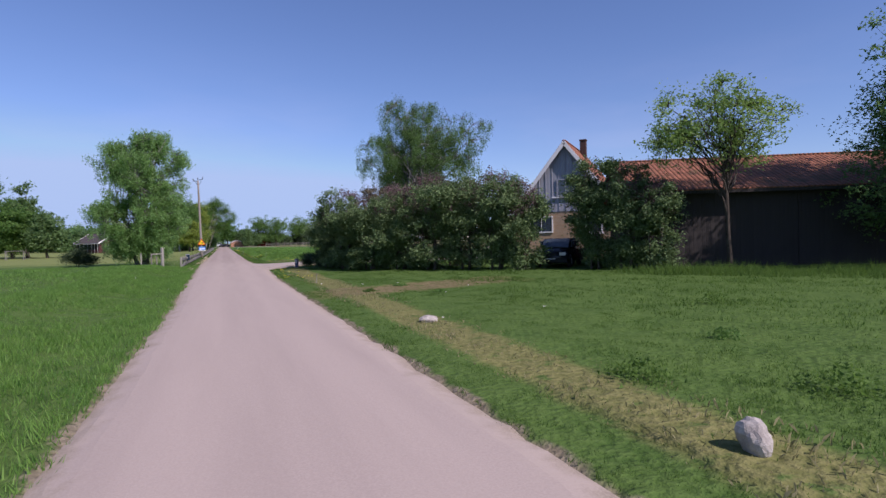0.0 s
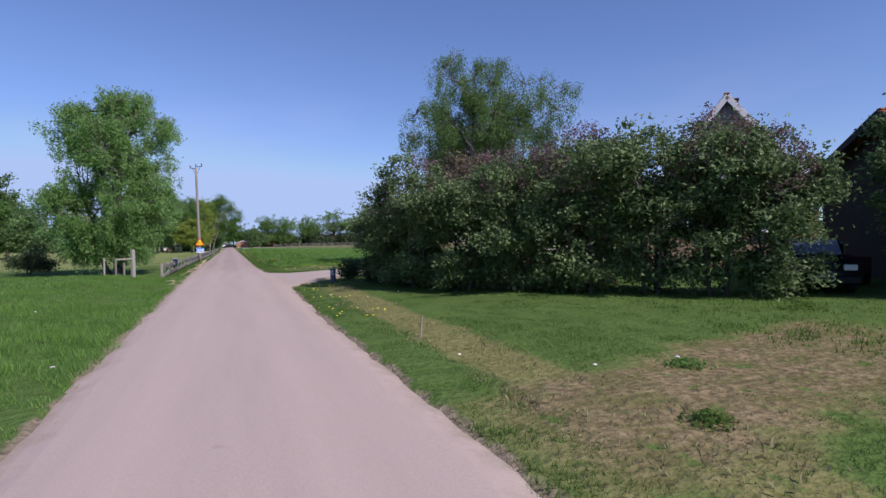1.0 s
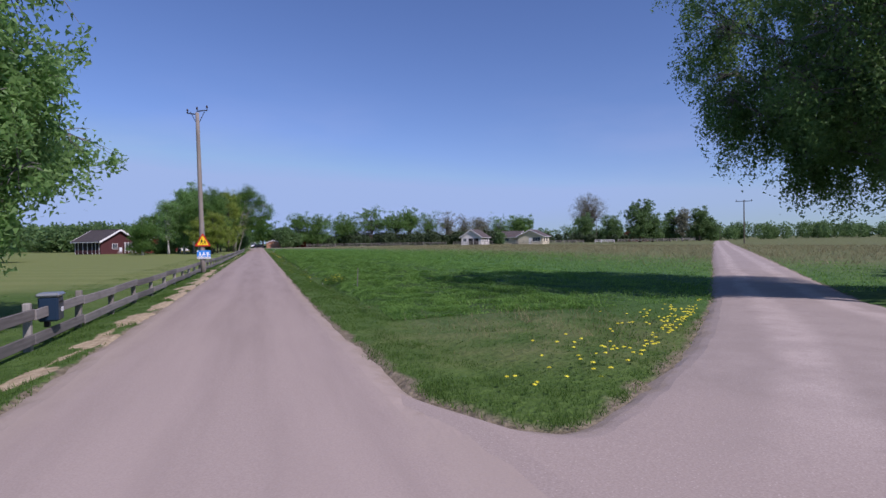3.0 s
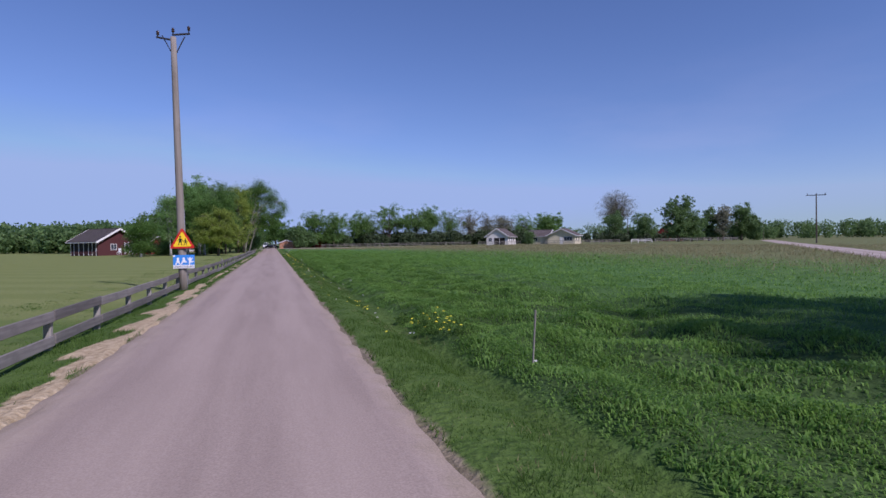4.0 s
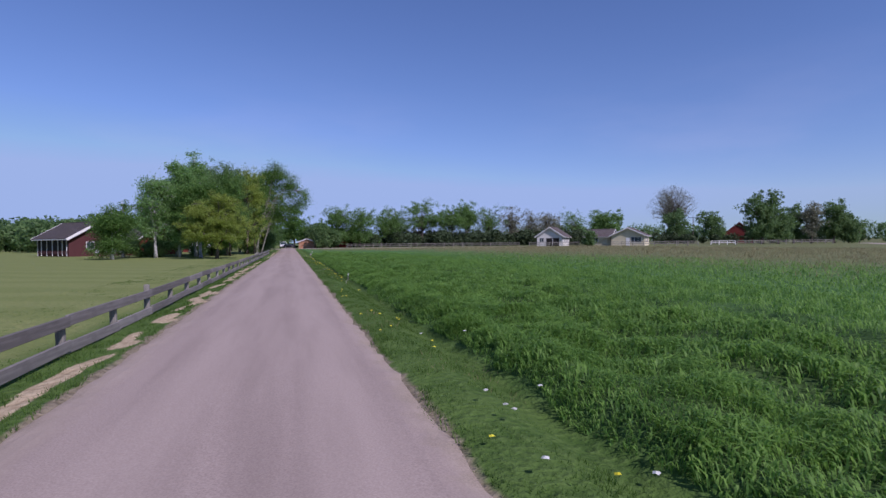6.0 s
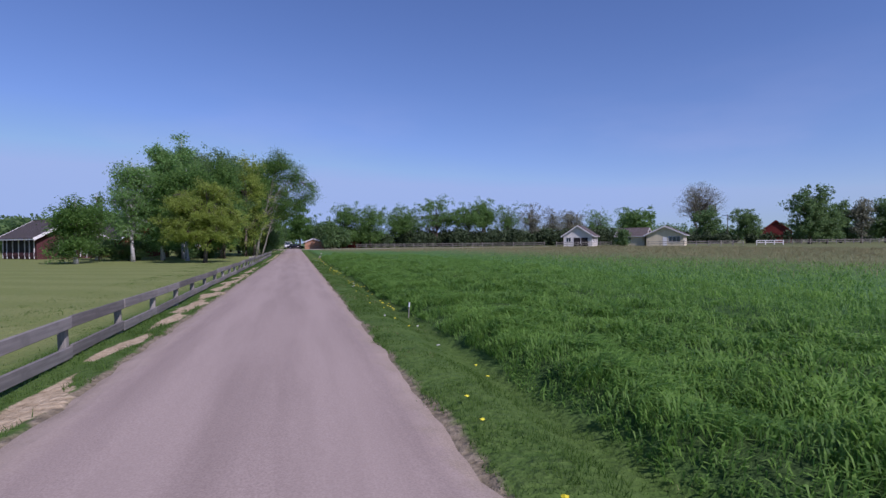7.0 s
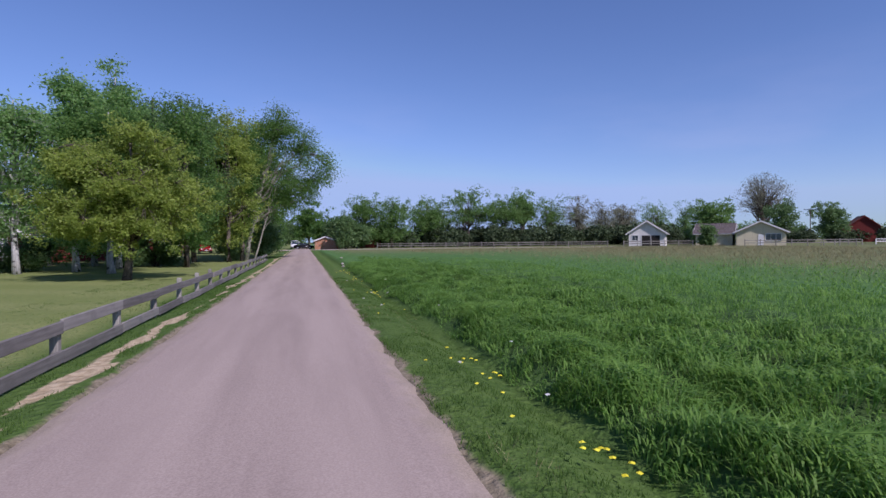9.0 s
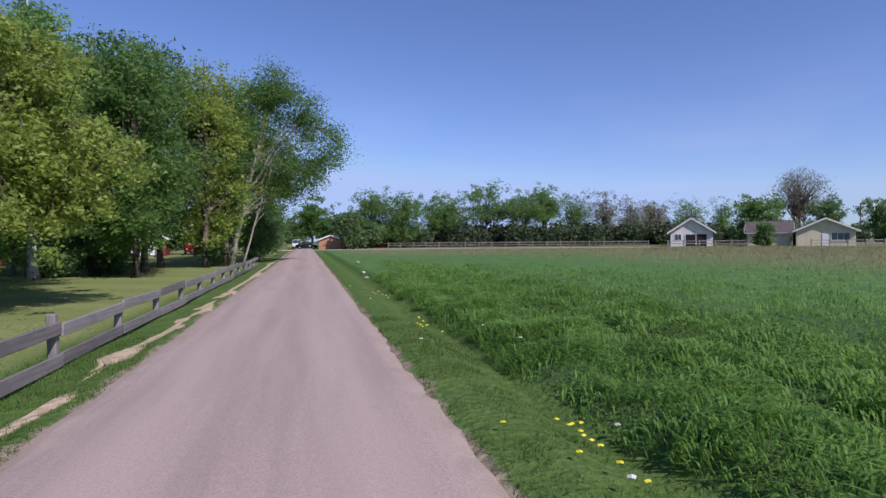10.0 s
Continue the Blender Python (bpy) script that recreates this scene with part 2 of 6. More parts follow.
def make_wood(name, dark, light, along=(1, 0.05, 1), rough=0.85):
    """Weathered wood, grain along the local y axis."""
    n = Nodes(name)
    p = n.obj()
    g = n.noise(n.scaled(p, along), 22, 5, 0.65)
    k = n.math("ADD", n.math("MULTIPLY", g, 0.75), n.math("MULTIPLY", n.chance(), 0.3))
    c = n.mix(n.step(k, 0.25, 0.85), dark, light)
    c = n.mix(n.math("MULTIPLY", n.step(n.noise(p, 2.0, 4), 0.5, 0.75), 0.35), c, tuple(0.6 * v for v in dark))
    n.bump(g, 0.5, 0.006)
    return n.done(c, rough, 0, 0.2)


def make_boards(name, colour, pitch=0.16, axis=0, groove=0.55):
    """Painted boarding with shallow joints, colour uneven from board to board."""
    n = Nodes(name)
    p = n.obj()
    x, y, z = n.xyz(p)
    across = n.math("ADD", x, y) if axis == 0 else z
    f = n.math("FRACT", n.math("DIVIDE", across, pitch))
    joint = n.step(n.math("ABSOLUTE", n.math("SUBTRACT", f, 0.5)), 0.40, 0.47)
    idn = n.math("FLOOR", n.math("DIVIDE", across, pitch))
    tone = n.math("FRACT", n.math("MULTIPLY", n.math("SINE", n.math("MULTIPLY", idn, 12.9898)), 437.5))
    c = n.mix(n.math("MULTIPLY", tone, 0.35), colour, tuple(0.7 * v for v in colour))
    c = n.mix(n.math("MULTIPLY", n.step(n.noise(p, 1.2, 5), 0.5, 0.8), 0.3), c, tuple(0.55 * v for v in colour))
    n.bump(n.math("SUBTRACT", 1.0, joint), groove, 0.03)
    return n.done(c, 0.75, 0, 0.25)


def make_tiles(name, a, b, row=0.36, col=0.21):
    """Roof tiles, laid in courses, mossy in places."""
    n = Nodes(name)
    p = n.obj()
    x, y, z = n.xyz(p)
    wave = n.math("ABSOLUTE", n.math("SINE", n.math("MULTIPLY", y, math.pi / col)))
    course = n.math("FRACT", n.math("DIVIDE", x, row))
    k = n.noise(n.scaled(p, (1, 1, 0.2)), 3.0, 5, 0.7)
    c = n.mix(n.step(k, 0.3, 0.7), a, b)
    # colour goes darker in the troughs between the tile columns
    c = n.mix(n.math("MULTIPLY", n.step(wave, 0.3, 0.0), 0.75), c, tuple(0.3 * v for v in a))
    c = n.mix(n.math("MULTIPLY", n.step(n.noise(p, 0.8, 5, 0.7), 0.52, 0.66), 0.6), c, (0.07, 0.065, 0.03))
    n.bump(n.math("ADD", n.math("MULTIPLY", wave, 1.0), n.math("MULTIPLY", course, 0.6)), 0.9, 0.05)
    return n.done(c, 0.85, 0, 0.2)


def make_brick(name, a, b, mortar):
    n = Nodes(name)
    p = n.obj()
    x, y, z = n.xyz(p)
    t = n.t.nodes.new("ShaderNodeTexBrick")
    comb = n.t.nodes.new("ShaderNodeCombineXYZ")
    n.put(comb.inputs[0], n.math("ADD", x, y)), n.put(comb.inputs[1], z)
    n.put(t.inputs["Vector"], comb.outputs[0])
    n.put(t.inputs["Color1"], a), n.put(t.inputs["Color2"], b), n.put(t.inputs["Mortar"], mortar)
    t.inputs["Scale"].default_value = 1.0
    t.inputs["Brick Width"].default_value, t.inputs["Row Height"].default_value, t.inputs["Mortar Size"].default_value = 0.26, 0.075, 0.008
    c = n.mix(n.math("MULTIPLY", n.step(n.noise(p, 1.5, 4), 0.45, 0.75), 0.3), t.outputs[0], tuple(0.6 * v for v in a))
    n.bump(n.math("SUBTRACT", 1.0, t.outputs[1]), 0.5, 0.01)
    return n.done(c, 0.85, 0, 0.2)


def make_bark(name, a, b, mark, amount):
    n = Nodes(name)
    p = n.pos()
    g = n.noise(n.scaled(p, (6, 6, 1.0)), 2.5, 5, 0.7)
    c = n.mix(n.step(g, 0.3, 0.7), a, b)
    m = n.noise(n.scaled(p, (1.6, 1.6, 2.6)), 1.6, 5, 0.7)
    c = n.mix(n.step(m, 0.62 - amount, 0.68 - amount), c, mark)
    n.bump(n.math("ADD", g, m), 0.8, 0.03)
    return n.done(c, 0.9, 0, 0.15)


def make_glass(name, tint=(0.03, 0.04, 0.05)):
    n = Nodes(name)
    c = n.mix(n.step(n.noise(n.obj(), 1.3, 3), 0.3, 0.8), tint, tuple(2.2 * v for v in tint))
    return n.done(c, 0.06, 0, 0.7)


MAT = {
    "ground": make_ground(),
    "road": make_gravel("road_gravel", (0.276, 0.215, 0.178), (0.384, 0.311, 0.258), True),
    "lane": make_gravel("lane_gravel", (0.37, 0.305, 0.255), (0.53, 0.45, 0.385), False),
    "stone": None,
    "grass": leafy("grass_blade", (0.050, 0.102, 0.017), (0.112, 0.195, 0.036), 0.8, 0.45, 0.9),
    "crop": leafy("crop_blade", (0.056, 0.138, 0.022), (0.205, 0.355, 0.070), 0.58, 0.5, 0.7),
    "dry": leafy("dry_blade", (0.165, 0.155, 0.065), (0.30, 0.27, 0.14), 0.7, 0.25, 0.9),
    "birch_leaf": leafy("birch_leaf", (0.056, 0.120, 0.024), (0.150, 0.265, 0.062), 0.65, 0.55, 0.5),
    "willow_leaf": leafy("pale_birch_leaf", (0.100, 0.195, 0.050), (0.250, 0.400, 0.135), 0.5, 0.55, 0.5),
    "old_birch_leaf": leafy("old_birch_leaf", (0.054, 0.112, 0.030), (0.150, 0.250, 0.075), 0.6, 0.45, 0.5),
    "lilac_leaf": leafy("lilac_leaf", (0.040, 0.076, 0.024), (0.170, 0.245, 0.094), 0.6, 0.22, 1.3),
    "hedge_leaf": leafy("dark_hedge_leaf", (0.026, 0.046, 0.018), (0.080, 0.115, 0.050), 0.7, 0.16, 0.6),
    "copper_leaf": leafy("copper_leaf", (0.060, 0.060, 0.032), (0.185, 0.150, 0.095), 0.65, 0.25, 1.1),
    "lilac_bud": leafy("lilac_bud", (0.085, 0.052, 0.052), (0.19, 0.120, 0.115), 0.6, 0.3, 0.8),
    "maple_leaf": leafy("spring_leaf", (0.112, 0.190, 0.042), (0.245, 0.360, 0.095), 0.45, 0.5, 0.7),
    "oak_leaf": leafy("yellow_green_leaf", (0.140, 0.200, 0.030), (0.320, 0.395, 0.080), 0.5, 0.5, 0.5),
    "wood_leaf": leafy("woodland_leaf", (0.066, 0.128, 0.042), (0.155, 0.245, 0.085), 0.55, 0.45, 0.25),
    "row_leaf": leafy("row_tree_leaf", (0.075, 0.150, 0.038), (0.175, 0.290, 0.080), 0.6, 0.5, 0.25),
    "bud_leaf": leafy("budding_leaf", (0.14, 0.145, 0.095), (0.26, 0.27, 0.18), 0.6, 0.35, 0.3),
    "shrub_leaf": leafy("bright_shrub_leaf", (0.110, 0.205, 0.032), (0.255, 0.400, 0.075), 0.45, 0.45, 1.2),
    "yellow": leafy("dandelion_yellow", (0.68, 0.58, 0.02), (0.88, 0.80, 0.05), 0.6, 0.2, 2),
    "seedhead": leafy("seedhead_white", (0.5, 0.5, 0.46), (0.75, 0.75, 0.72), 0.8, 0.3, 2),
    "birch_bark": make_bark("birch_bark", (0.10, 0.095, 0.088), (0.25, 0.235, 0.22), (0.045, 0.04, 0.036), 0.08),
    "bark": make_bark("grey_bark", (0.075, 0.062, 0.048), (0.16, 0.135, 0.105), (0.04, 0.033, 0.027), 0.05),
    "dark_bark": make_bark("dark_bark", (0.035, 0.029, 0.023), (0.085, 0.070, 0.055), (0.02, 0.017, 0.014), 0.05),
    "white_bark": make_bark("white_birch_bark", (0.30, 0.29, 0.27), (0.55, 0.54, 0.51), (0.06, 0.055, 0.05), 0.07),
    "poplar_limb": make_bark("poplar_limb_bark", (0.13, 0.122, 0.095), (0.26, 0.245, 0.195), (0.06, 0.055, 0.045), 0.03),
    "pale_bark": make_bark("pale_poplar_bark", (0.21, 0.198, 0.158), (0.38, 0.36, 0.29), (0.09, 0.08, 0.065), 0.03),
    "rail": make_wood("weathered_rail", (0.115, 0.105, 0.095), (0.27, 0.25, 0.225)),
    "post": make_wood("weathered_post", (0.16, 0.148, 0.125), (0.33, 0.31, 0.265), (1, 1, 0.05)),
    "pole": make_wood("pole_wood", (0.20, 0.175, 0.145), (0.40, 0.36, 0.31), (1, 1, 0.03)),
    "iron": painted("dark_iron", (0.035, 0.033, 0.032), 0.6, 0.3, 6, 0.6),
    "ceramic": painted("brown_insulator", (0.05, 0.03, 0.022), 0.25, 0.2),
    "galv": painted("galvanised_steel", (0.42, 0.43, 0.44), 0.45, 0.3, 5, 0.8),
    "red_sign": painted("sign_red", (0.52, 0.028, 0.02), 0.4, 0.15),
    "yellow_sign": painted("sign_yellow", (0.88, 0.60, 0.012), 0.4, 0.1),
    "black_sign": painted("sign_black", (0.014, 0.014, 0.014), 0.5, 0.1),
    "blue_sign": painted("sign_blue", (0.05, 0.25, 0.68), 0.4, 0.15),
    "dark_letters": painted("worn_lettering", (0.10, 0.10, 0.12), 0.5, 0.3),
    "white_sign": painted("sign_white", (0.78, 0.78, 0.78), 0.4, 0.1),
    "navy": painted("navy_plastic", (0.014, 0.030, 0.055), 0.35, 0.3),
    "cabinet": painted("violet_blue_steel", (0.098, 0.103, 0.175), 0.5, 0.3),
    "white": painted("white_paint", (0.74, 0.73, 0.70), 0.55, 0.18, 1.5),
    "cream": make_boards("cream_boards", (0.62, 0.56, 0.38), 0.14),
    "white_boards": make_boards("white_boards", (0.68, 0.66, 0.61), 0.14),
    "red_boards": make_boards("falu_red_boards", (0.165, 0.028, 0.022), 0.16),
    # dark boards, toned nearer black to stand in for shade on the barn
    "dark_boards": make_boards("tarred_boards", (0.040, 0.034, 0.031), 0.18),
    "grey_boards": make_boards("grey_painted_boards", (0.32, 0.33, 0.36), 0.22),
    "brown_boards": make_boards("brown_red_boards", (0.085, 0.030, 0.030), 0.16),
    "brick": make_brick("yellow_brick", (0.42, 0.29, 0.17), (0.34, 0.22, 0.12), (0.36, 0.33, 0.28)),
    "orange_brick": make_brick("orange_brick", (0.50, 0.22, 0.11), (0.40, 0.16, 0.08), (0.4, 0.36, 0.3)),
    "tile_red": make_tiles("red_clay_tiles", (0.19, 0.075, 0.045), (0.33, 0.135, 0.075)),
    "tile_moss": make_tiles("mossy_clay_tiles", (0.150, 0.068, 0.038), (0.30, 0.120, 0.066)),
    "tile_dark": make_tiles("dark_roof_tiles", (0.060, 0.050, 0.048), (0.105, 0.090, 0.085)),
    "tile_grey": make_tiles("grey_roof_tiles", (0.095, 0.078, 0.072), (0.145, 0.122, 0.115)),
    "soot_brick": make_brick("sooty_brick", (0.075, 0.038, 0.030), (0.055, 0.030, 0.025), (0.09, 0.085, 0.08)),
    "glass": make_glass("window_glass"),
    # near-black paint that stands in for the shade inside openings
    "inside_shade": painted("dark_interior", (0.018, 0.016, 0.015), 0.9, 0.2),
    "rubber": painted("tyre_rubber", (0.022, 0.022, 0.022), 0.85, 0.3, 8),
    "car_black": painted("black_car_paint", (0.015, 0.015, 0.018), 0.22, 0.15),
    "car_red": painted("red_car_paint", (0.26, 0.014, 0.014), 0.25, 0.1),
    "car_white": painted("white_car_paint", (0.78, 0.78, 0.77), 0.3, 0.08),
    "lamp_red": painted("red_lamp_glass", (0.30, 0.01, 0.01), 0.2, 0.1),
    "lamp_clear": painted("clear_lamp_glass", (0.62, 0.62, 0.60), 0.15, 0.1),
}


def make_stone():
    n = Nodes("field_stone")
    p = n.obj()
    c = n.mix(n.step(n.noise(p, 4, 5, 0.7), 0.3, 0.7), (0.26, 0.23, 0.20), (0.48, 0.44, 0.39))
    c = n.mix(n.math("MULTIPLY", n.step(n.noise(p, 14, 4), 0.6, 0.7), 0.5), c, (0.56, 0.55, 0.48))
    n.bump(n.noise(p, 18, 5, 0.7), 0.7, 0.02)
    return n.done(c, 0.9, 0, 0.2)


MAT["stone"] = make_stone()


def make_soil():
    n = Nodes("garden_soil")
    p = n.pos()
    c = n.mix(n.step(n.noise(p, 6, 5, 0.7), 0.3, 0.7), (0.15, 0.085, 0.06), (0.30, 0.19, 0.14))
    c = n.mix(n.math("MULTIPLY", n.step(n.noise(p, 1.4, 4), 0.5, 0.7), 0.6), c, (0.10, 0.07, 0.045))
    n.bump(n.noise(p, 14, 5, 0.7), 0.8, 0.03)
    return n.done(c, 0.95, 0, 0.1)


MAT["soil"] = make_soil()

# ---- building helpers ----
RNG = np.random.default_rng(7)


def part(name, bm, material, parent=None, label="", smooth=False):
    me = bpy.data.meshes.new(name)
    bm.to_mesh(me)
    bm.free()
    me.materials.append(MAT[material])
    if smooth:
        me.polygons.foreach_set("use_smooth", [True] * len(me.polygons))
    ob = new(name, me)
    ob.parent = parent
    if label:
        ob["label"] = label
    return ob


def again(ob, m, parent):
    """A further piece on the same mesh."""
    o = new(ob.name.split(".")[0], ob.data)
    o.parent, o.matrix_basis = parent, m
    return o


def empty(name, m, label, category, group="", kind=""):
    e = new(name)
    e.empty_display_size = 0.2
    e.matrix_basis = m
    return tagged(e, label, category, group, kind)


def slab(bm, cx, cy, cz, sx, sy, sz, m=None, bevel=0.0):
    """A box of that size round a centre, its edges broken."""
    g = bmesh.ops.create_cube(bm, size=1.0, matrix=(m or Matrix()) @ Matrix.Translation((cx, cy, cz)) @ Matrix.Diagonal((sx, sy, sz, 1)))
    if bevel:
        es = list({e for v in g["verts"] for e in v.link_edges})
        bmesh.ops.bevel(bm, geom=es, offset=bevel, segments=1, affect="EDGES")
    return g


def box(name, material, parent, cx, cy, cz, sx, sy, sz, bevel=0.01, label="", m=None):
    bm = bmesh.new()
    slab(bm, cx, cy, cz, sx, sy, sz, m, bevel)
    return part(name, bm, material, parent, label)


def tube(bm, pts, radii, sides=8, cap=True):
    """A tapering tube along points."""
    rings = []
    n = len(pts)
    for i, (p, r) in enumerate(zip(pts, radii)):
        d = Vector(pts[min(i + 1, n - 1)]) - Vector(pts[max(i - 1, 0)])
        q = d.to_track_quat("Z", "Y") if d.length > 1e-6 else Vector((0, 0, 1)).to_track_quat("Z", "Y")
        rings.append([bm.verts.new(Vector(p) + q @ Vector((r * math.cos(a), r * math.sin(a), 0))) for a in (2 * math.pi * k / sides for k in range(sides))])
    for a, b in zip(rings, rings[1:]):
        for k in range(sides):
            bm.faces.new((a[k], a[(k + 1) % sides], b[(k + 1) % sides], b[k]))
    if cap:
        bm.faces.new(rings[-1])
        bm.faces.new(rings[0][::-1])


def raw_mesh(name, verts, tri, material, parent=None, smooth=False):
    """A mesh from arrays of corners and of triangles or quads."""
    me = bpy.data.meshes.new(name)
    k = tri.shape[1]
    me.vertices.add(len(verts))
    me.vertices.foreach_set("co", np.ascontiguousarray(verts, dtype=np.float32).ravel())
    me.loops.add(tri.size)
    me.loops.foreach_set("vertex_index", np.ascontiguousarray(tri, dtype=np.int32).ravel())
    me.polygons.add(len(tri))
    me.polygons.foreach_set("loop_start", np.arange(0, tri.size, k, dtype=np.int32))
    me.update(calc_edges=True)
    me.polygons.foreach_set("use_smooth", np.full(len(tri), smooth, dtype=bool))
    me.materials.append(MAT[material])
    ob = new(name, me)
    ob.parent = parent
    return ob


def lerp_table(v, table):
    return np.interp(v, [a for a, b in table], [b for a, b in table])


# ---- ground ----
WEST = [(-30, -2.0), (8, -1.9), (13, -1.85), (22, -2.0), (34, -2.15), (46, -2.3), (58, -2.22), (68, -2.16), (100, -2.14), (120, -2.06), (138, -1.98), (260, -1.95)]
EAST = [(-30, 1.5), (24, 1.5), (33, 1.7), (46, 1.5), (54, 1.32), (260, 1.3)]


def smooth_pairs(rows, n):
    """Pairs of edge points, drawn smoothly through the rows given."""
    A = np.array([[*a, *b] for a, b in rows], float)
    s = np.concatenate([[0], np.cumsum(np.hypot(*(np.diff((A[:, :2] + A[:, 2:]) / 2, axis=0)).T))])
    q = np.linspace(0, s[-1], n)
    C = np.stack([np.interp(q, s, A[:, i]) for i in range(4)], -1)
    k = np.ones(5) / 5
    P = np.pad(C, ((2, 2), (0, 0)), "edge")
    C = np.stack([np.convolve(P[:, i], k, "valid") for i in range(4)], -1)
    return [((r[0], r[1]), (r[2], r[3])) for r in C]


SIDE = smooth_pairs([((0.7, 47.5), (0.7, 31.0)), ((1.4, 45.0), (1.5, 32.8)), ((1.7, 43.8), (2.0, 34.3)), ((2.3, 42.7), (2.7, 35.8)), ((3.5, 43.5), (3.9, 37.3)), ((5.9, 45.36), (6.2, 39.3)), ((8.5, 47.85), (9.0, 42.0)), ((10.4, 49.75), (10.6, 44.2)), ((13.4, 52.85), (13.4, 48.3)), ((20.4, 60.2), (21.2, 56.5)), ((42, 83.0), (44, 80.2))], 260)
SIDE_FAR = smooth_pairs([((42.4, 83.4), (44.4, 80.6)), ((89, 132.6), (91.5, 130.0)), ((160, 206), (163, 203))], 40)
DRIVE = smooth_pairs([((7.2, 43.6), (5.2, 38.9)), ((8.8, 42.9), (6.9, 39.5)), ((9.8, 41.9), (8.2, 39.3)), ((11.2, 40.7), (10.2, 38.9)), ((13.4, 39.6), (12.8, 37.9)), ((17.2, 38.2), (16.8, 36.4))], 60)


def lane_grid(x0, y0, nx, ny, step):
    """How far off the lanes each node of a grid lies; negative on a lane."""
    gx, gy = np.meshgrid(x0 + step * np.arange(nx), y0 + step * np.arange(ny))
    P = np.stack([gx.ravel(), gy.ravel()], -1)
    best = np.full(len(P), 1e3)
    for pairs in (SIDE, DRIVE):
        A = np.array([p[0] for p in pairs])
        B = np.array([p[1] for p in pairs])
        ring = np.concatenate([A, B[::-1]])
        a, b = ring, np.roll(ring, -1, 0)
        dist, odd = np.full(len(P), 1e3), np.zeros(len(P), bool)
        for (ax, ay), (bx, by) in zip(a, b):
            dx, dy = bx - ax, by - ay
            t = np.clip(((P[:, 0] - ax) * dx + (P[:, 1] - ay) * dy) / (dx * dx + dy * dy + 1e-9), 0, 1)
            dist = np.minimum(dist, np.hypot(P[:, 0] - ax - t * dx, P[:, 1] - ay - t * dy))
            if ay != by:
                odd ^= ((ay > P[:, 1]) != (by > P[:, 1])) & (P[:, 0] < ax + (P[:, 1] - ay) * dx / dy)
        best = np.minimum(best, np.where(odd, -dist, dist))
    return best.reshape(ny, nx)


GRID_X, GRID_Y, GRID_STEP = 0.0, 28.0, 0.16
LANE_GRID = lane_grid(GRID_X, GRID_Y, 170, 240, GRID_STEP)


def lane_off(x, y):
    """Metres off the nearest lane; negative on it."""
    x, y = np.asarray(x, float), np.asarray(y, float)
    far = np.abs((x - 11.5) * 0.722 - (y - 47.6) * 0.692 + 0.70) - 1.7
    far = np.where(x > 20, far, 99.0)
    fx, fy = (x - GRID_X) / GRID_STEP, (y - GRID_Y) / GRID_STEP
    ny, nx = LANE_GRID.shape
    inside = (fx >= 0) & (fy >= 0) & (fx < nx - 1) & (fy < ny - 1)
    i, j = np.clip(fx.astype(int), 0, nx - 2), np.clip(fy.astype(int), 0, ny - 2)
    u, v = np.clip(fx - i, 0, 1), np.clip(fy - j, 0, 1)
    g = LANE_GRID[j, i] * (1 - u) * (1 - v) + LANE_GRID[j, i + 1] * u * (1 - v) + LANE_GRID[j + 1, i] * (1 - u) * v + LANE_GRID[j + 1, i + 1] * u * v
    return np.where(inside, g, far)


def road_off(x, y):
    """Metres off the road and the lanes; negative on them."""
    x, y = np.asarray(x, float), np.asarray(y, float)
    return np.minimum(np.maximum(lerp_table(y, WEST) - x, x - lerp_table(y, EAST)), lane_off(x, y))


def wave(x, y, scale, seed):
    """Smooth waves of all directions, between about -1 and 1."""
    r = np.random.default_rng(seed)
    out = np.zeros(np.shape(x))
    for k in range(7):
        a, f = r.random() * 6.283, scale * (0.6 + 0.9 * r.random())
        out = out + np.sin((x * math.cos(a) + y * math.sin(a)) * f + r.random() * 6.283)
    return out / 3.2


def sand_at(x, y):
    """How bare and sandy the west verge is, 0 to 1: ragged patches in a band beside the road."""
    x, y = np.asarray(x, float), np.asarray(y, float)
    mid = np.interp(y, [38, 41, 46, 50, 58, 66, 72, 80, 90, 100, 120, 128, 138, 160], [-2.4, -2.75, -2.75, -2.6, -2.4, -2.42, -2.5, -2.6, -2.56, -2.55, -2.48, -2.5, -2.3, -2.28])
    half = np.interp(y, [38, 46, 58, 66, 74, 80, 106, 116, 122, 130, 150], [0.2, 0.2, 0.36, 0.42, 0.3, 0.19, 0.24, 0.30, 0.30, 0.18, 0.18])
    band = 1 - np.abs(x - mid + 0.12 * wave(x, y, 2.2, 41)) / half
    gaps = 0.7 * wave(x * 0.8, y, 2.0, 42) + 0.7 * wave(x, y, 5.5, 43)
    return np.clip(1.7 * band + 1.25 * gaps - np.interp(y, [70, 80, 124, 132], [0.1, 0.2, 0.1, 0.4]), 0, 1) * np.clip((y - 37) / 2, 0, 1) * np.clip((x + np.interp(y, [60, 90], [3.1, 2.95])) / 0.15, 0, 1)


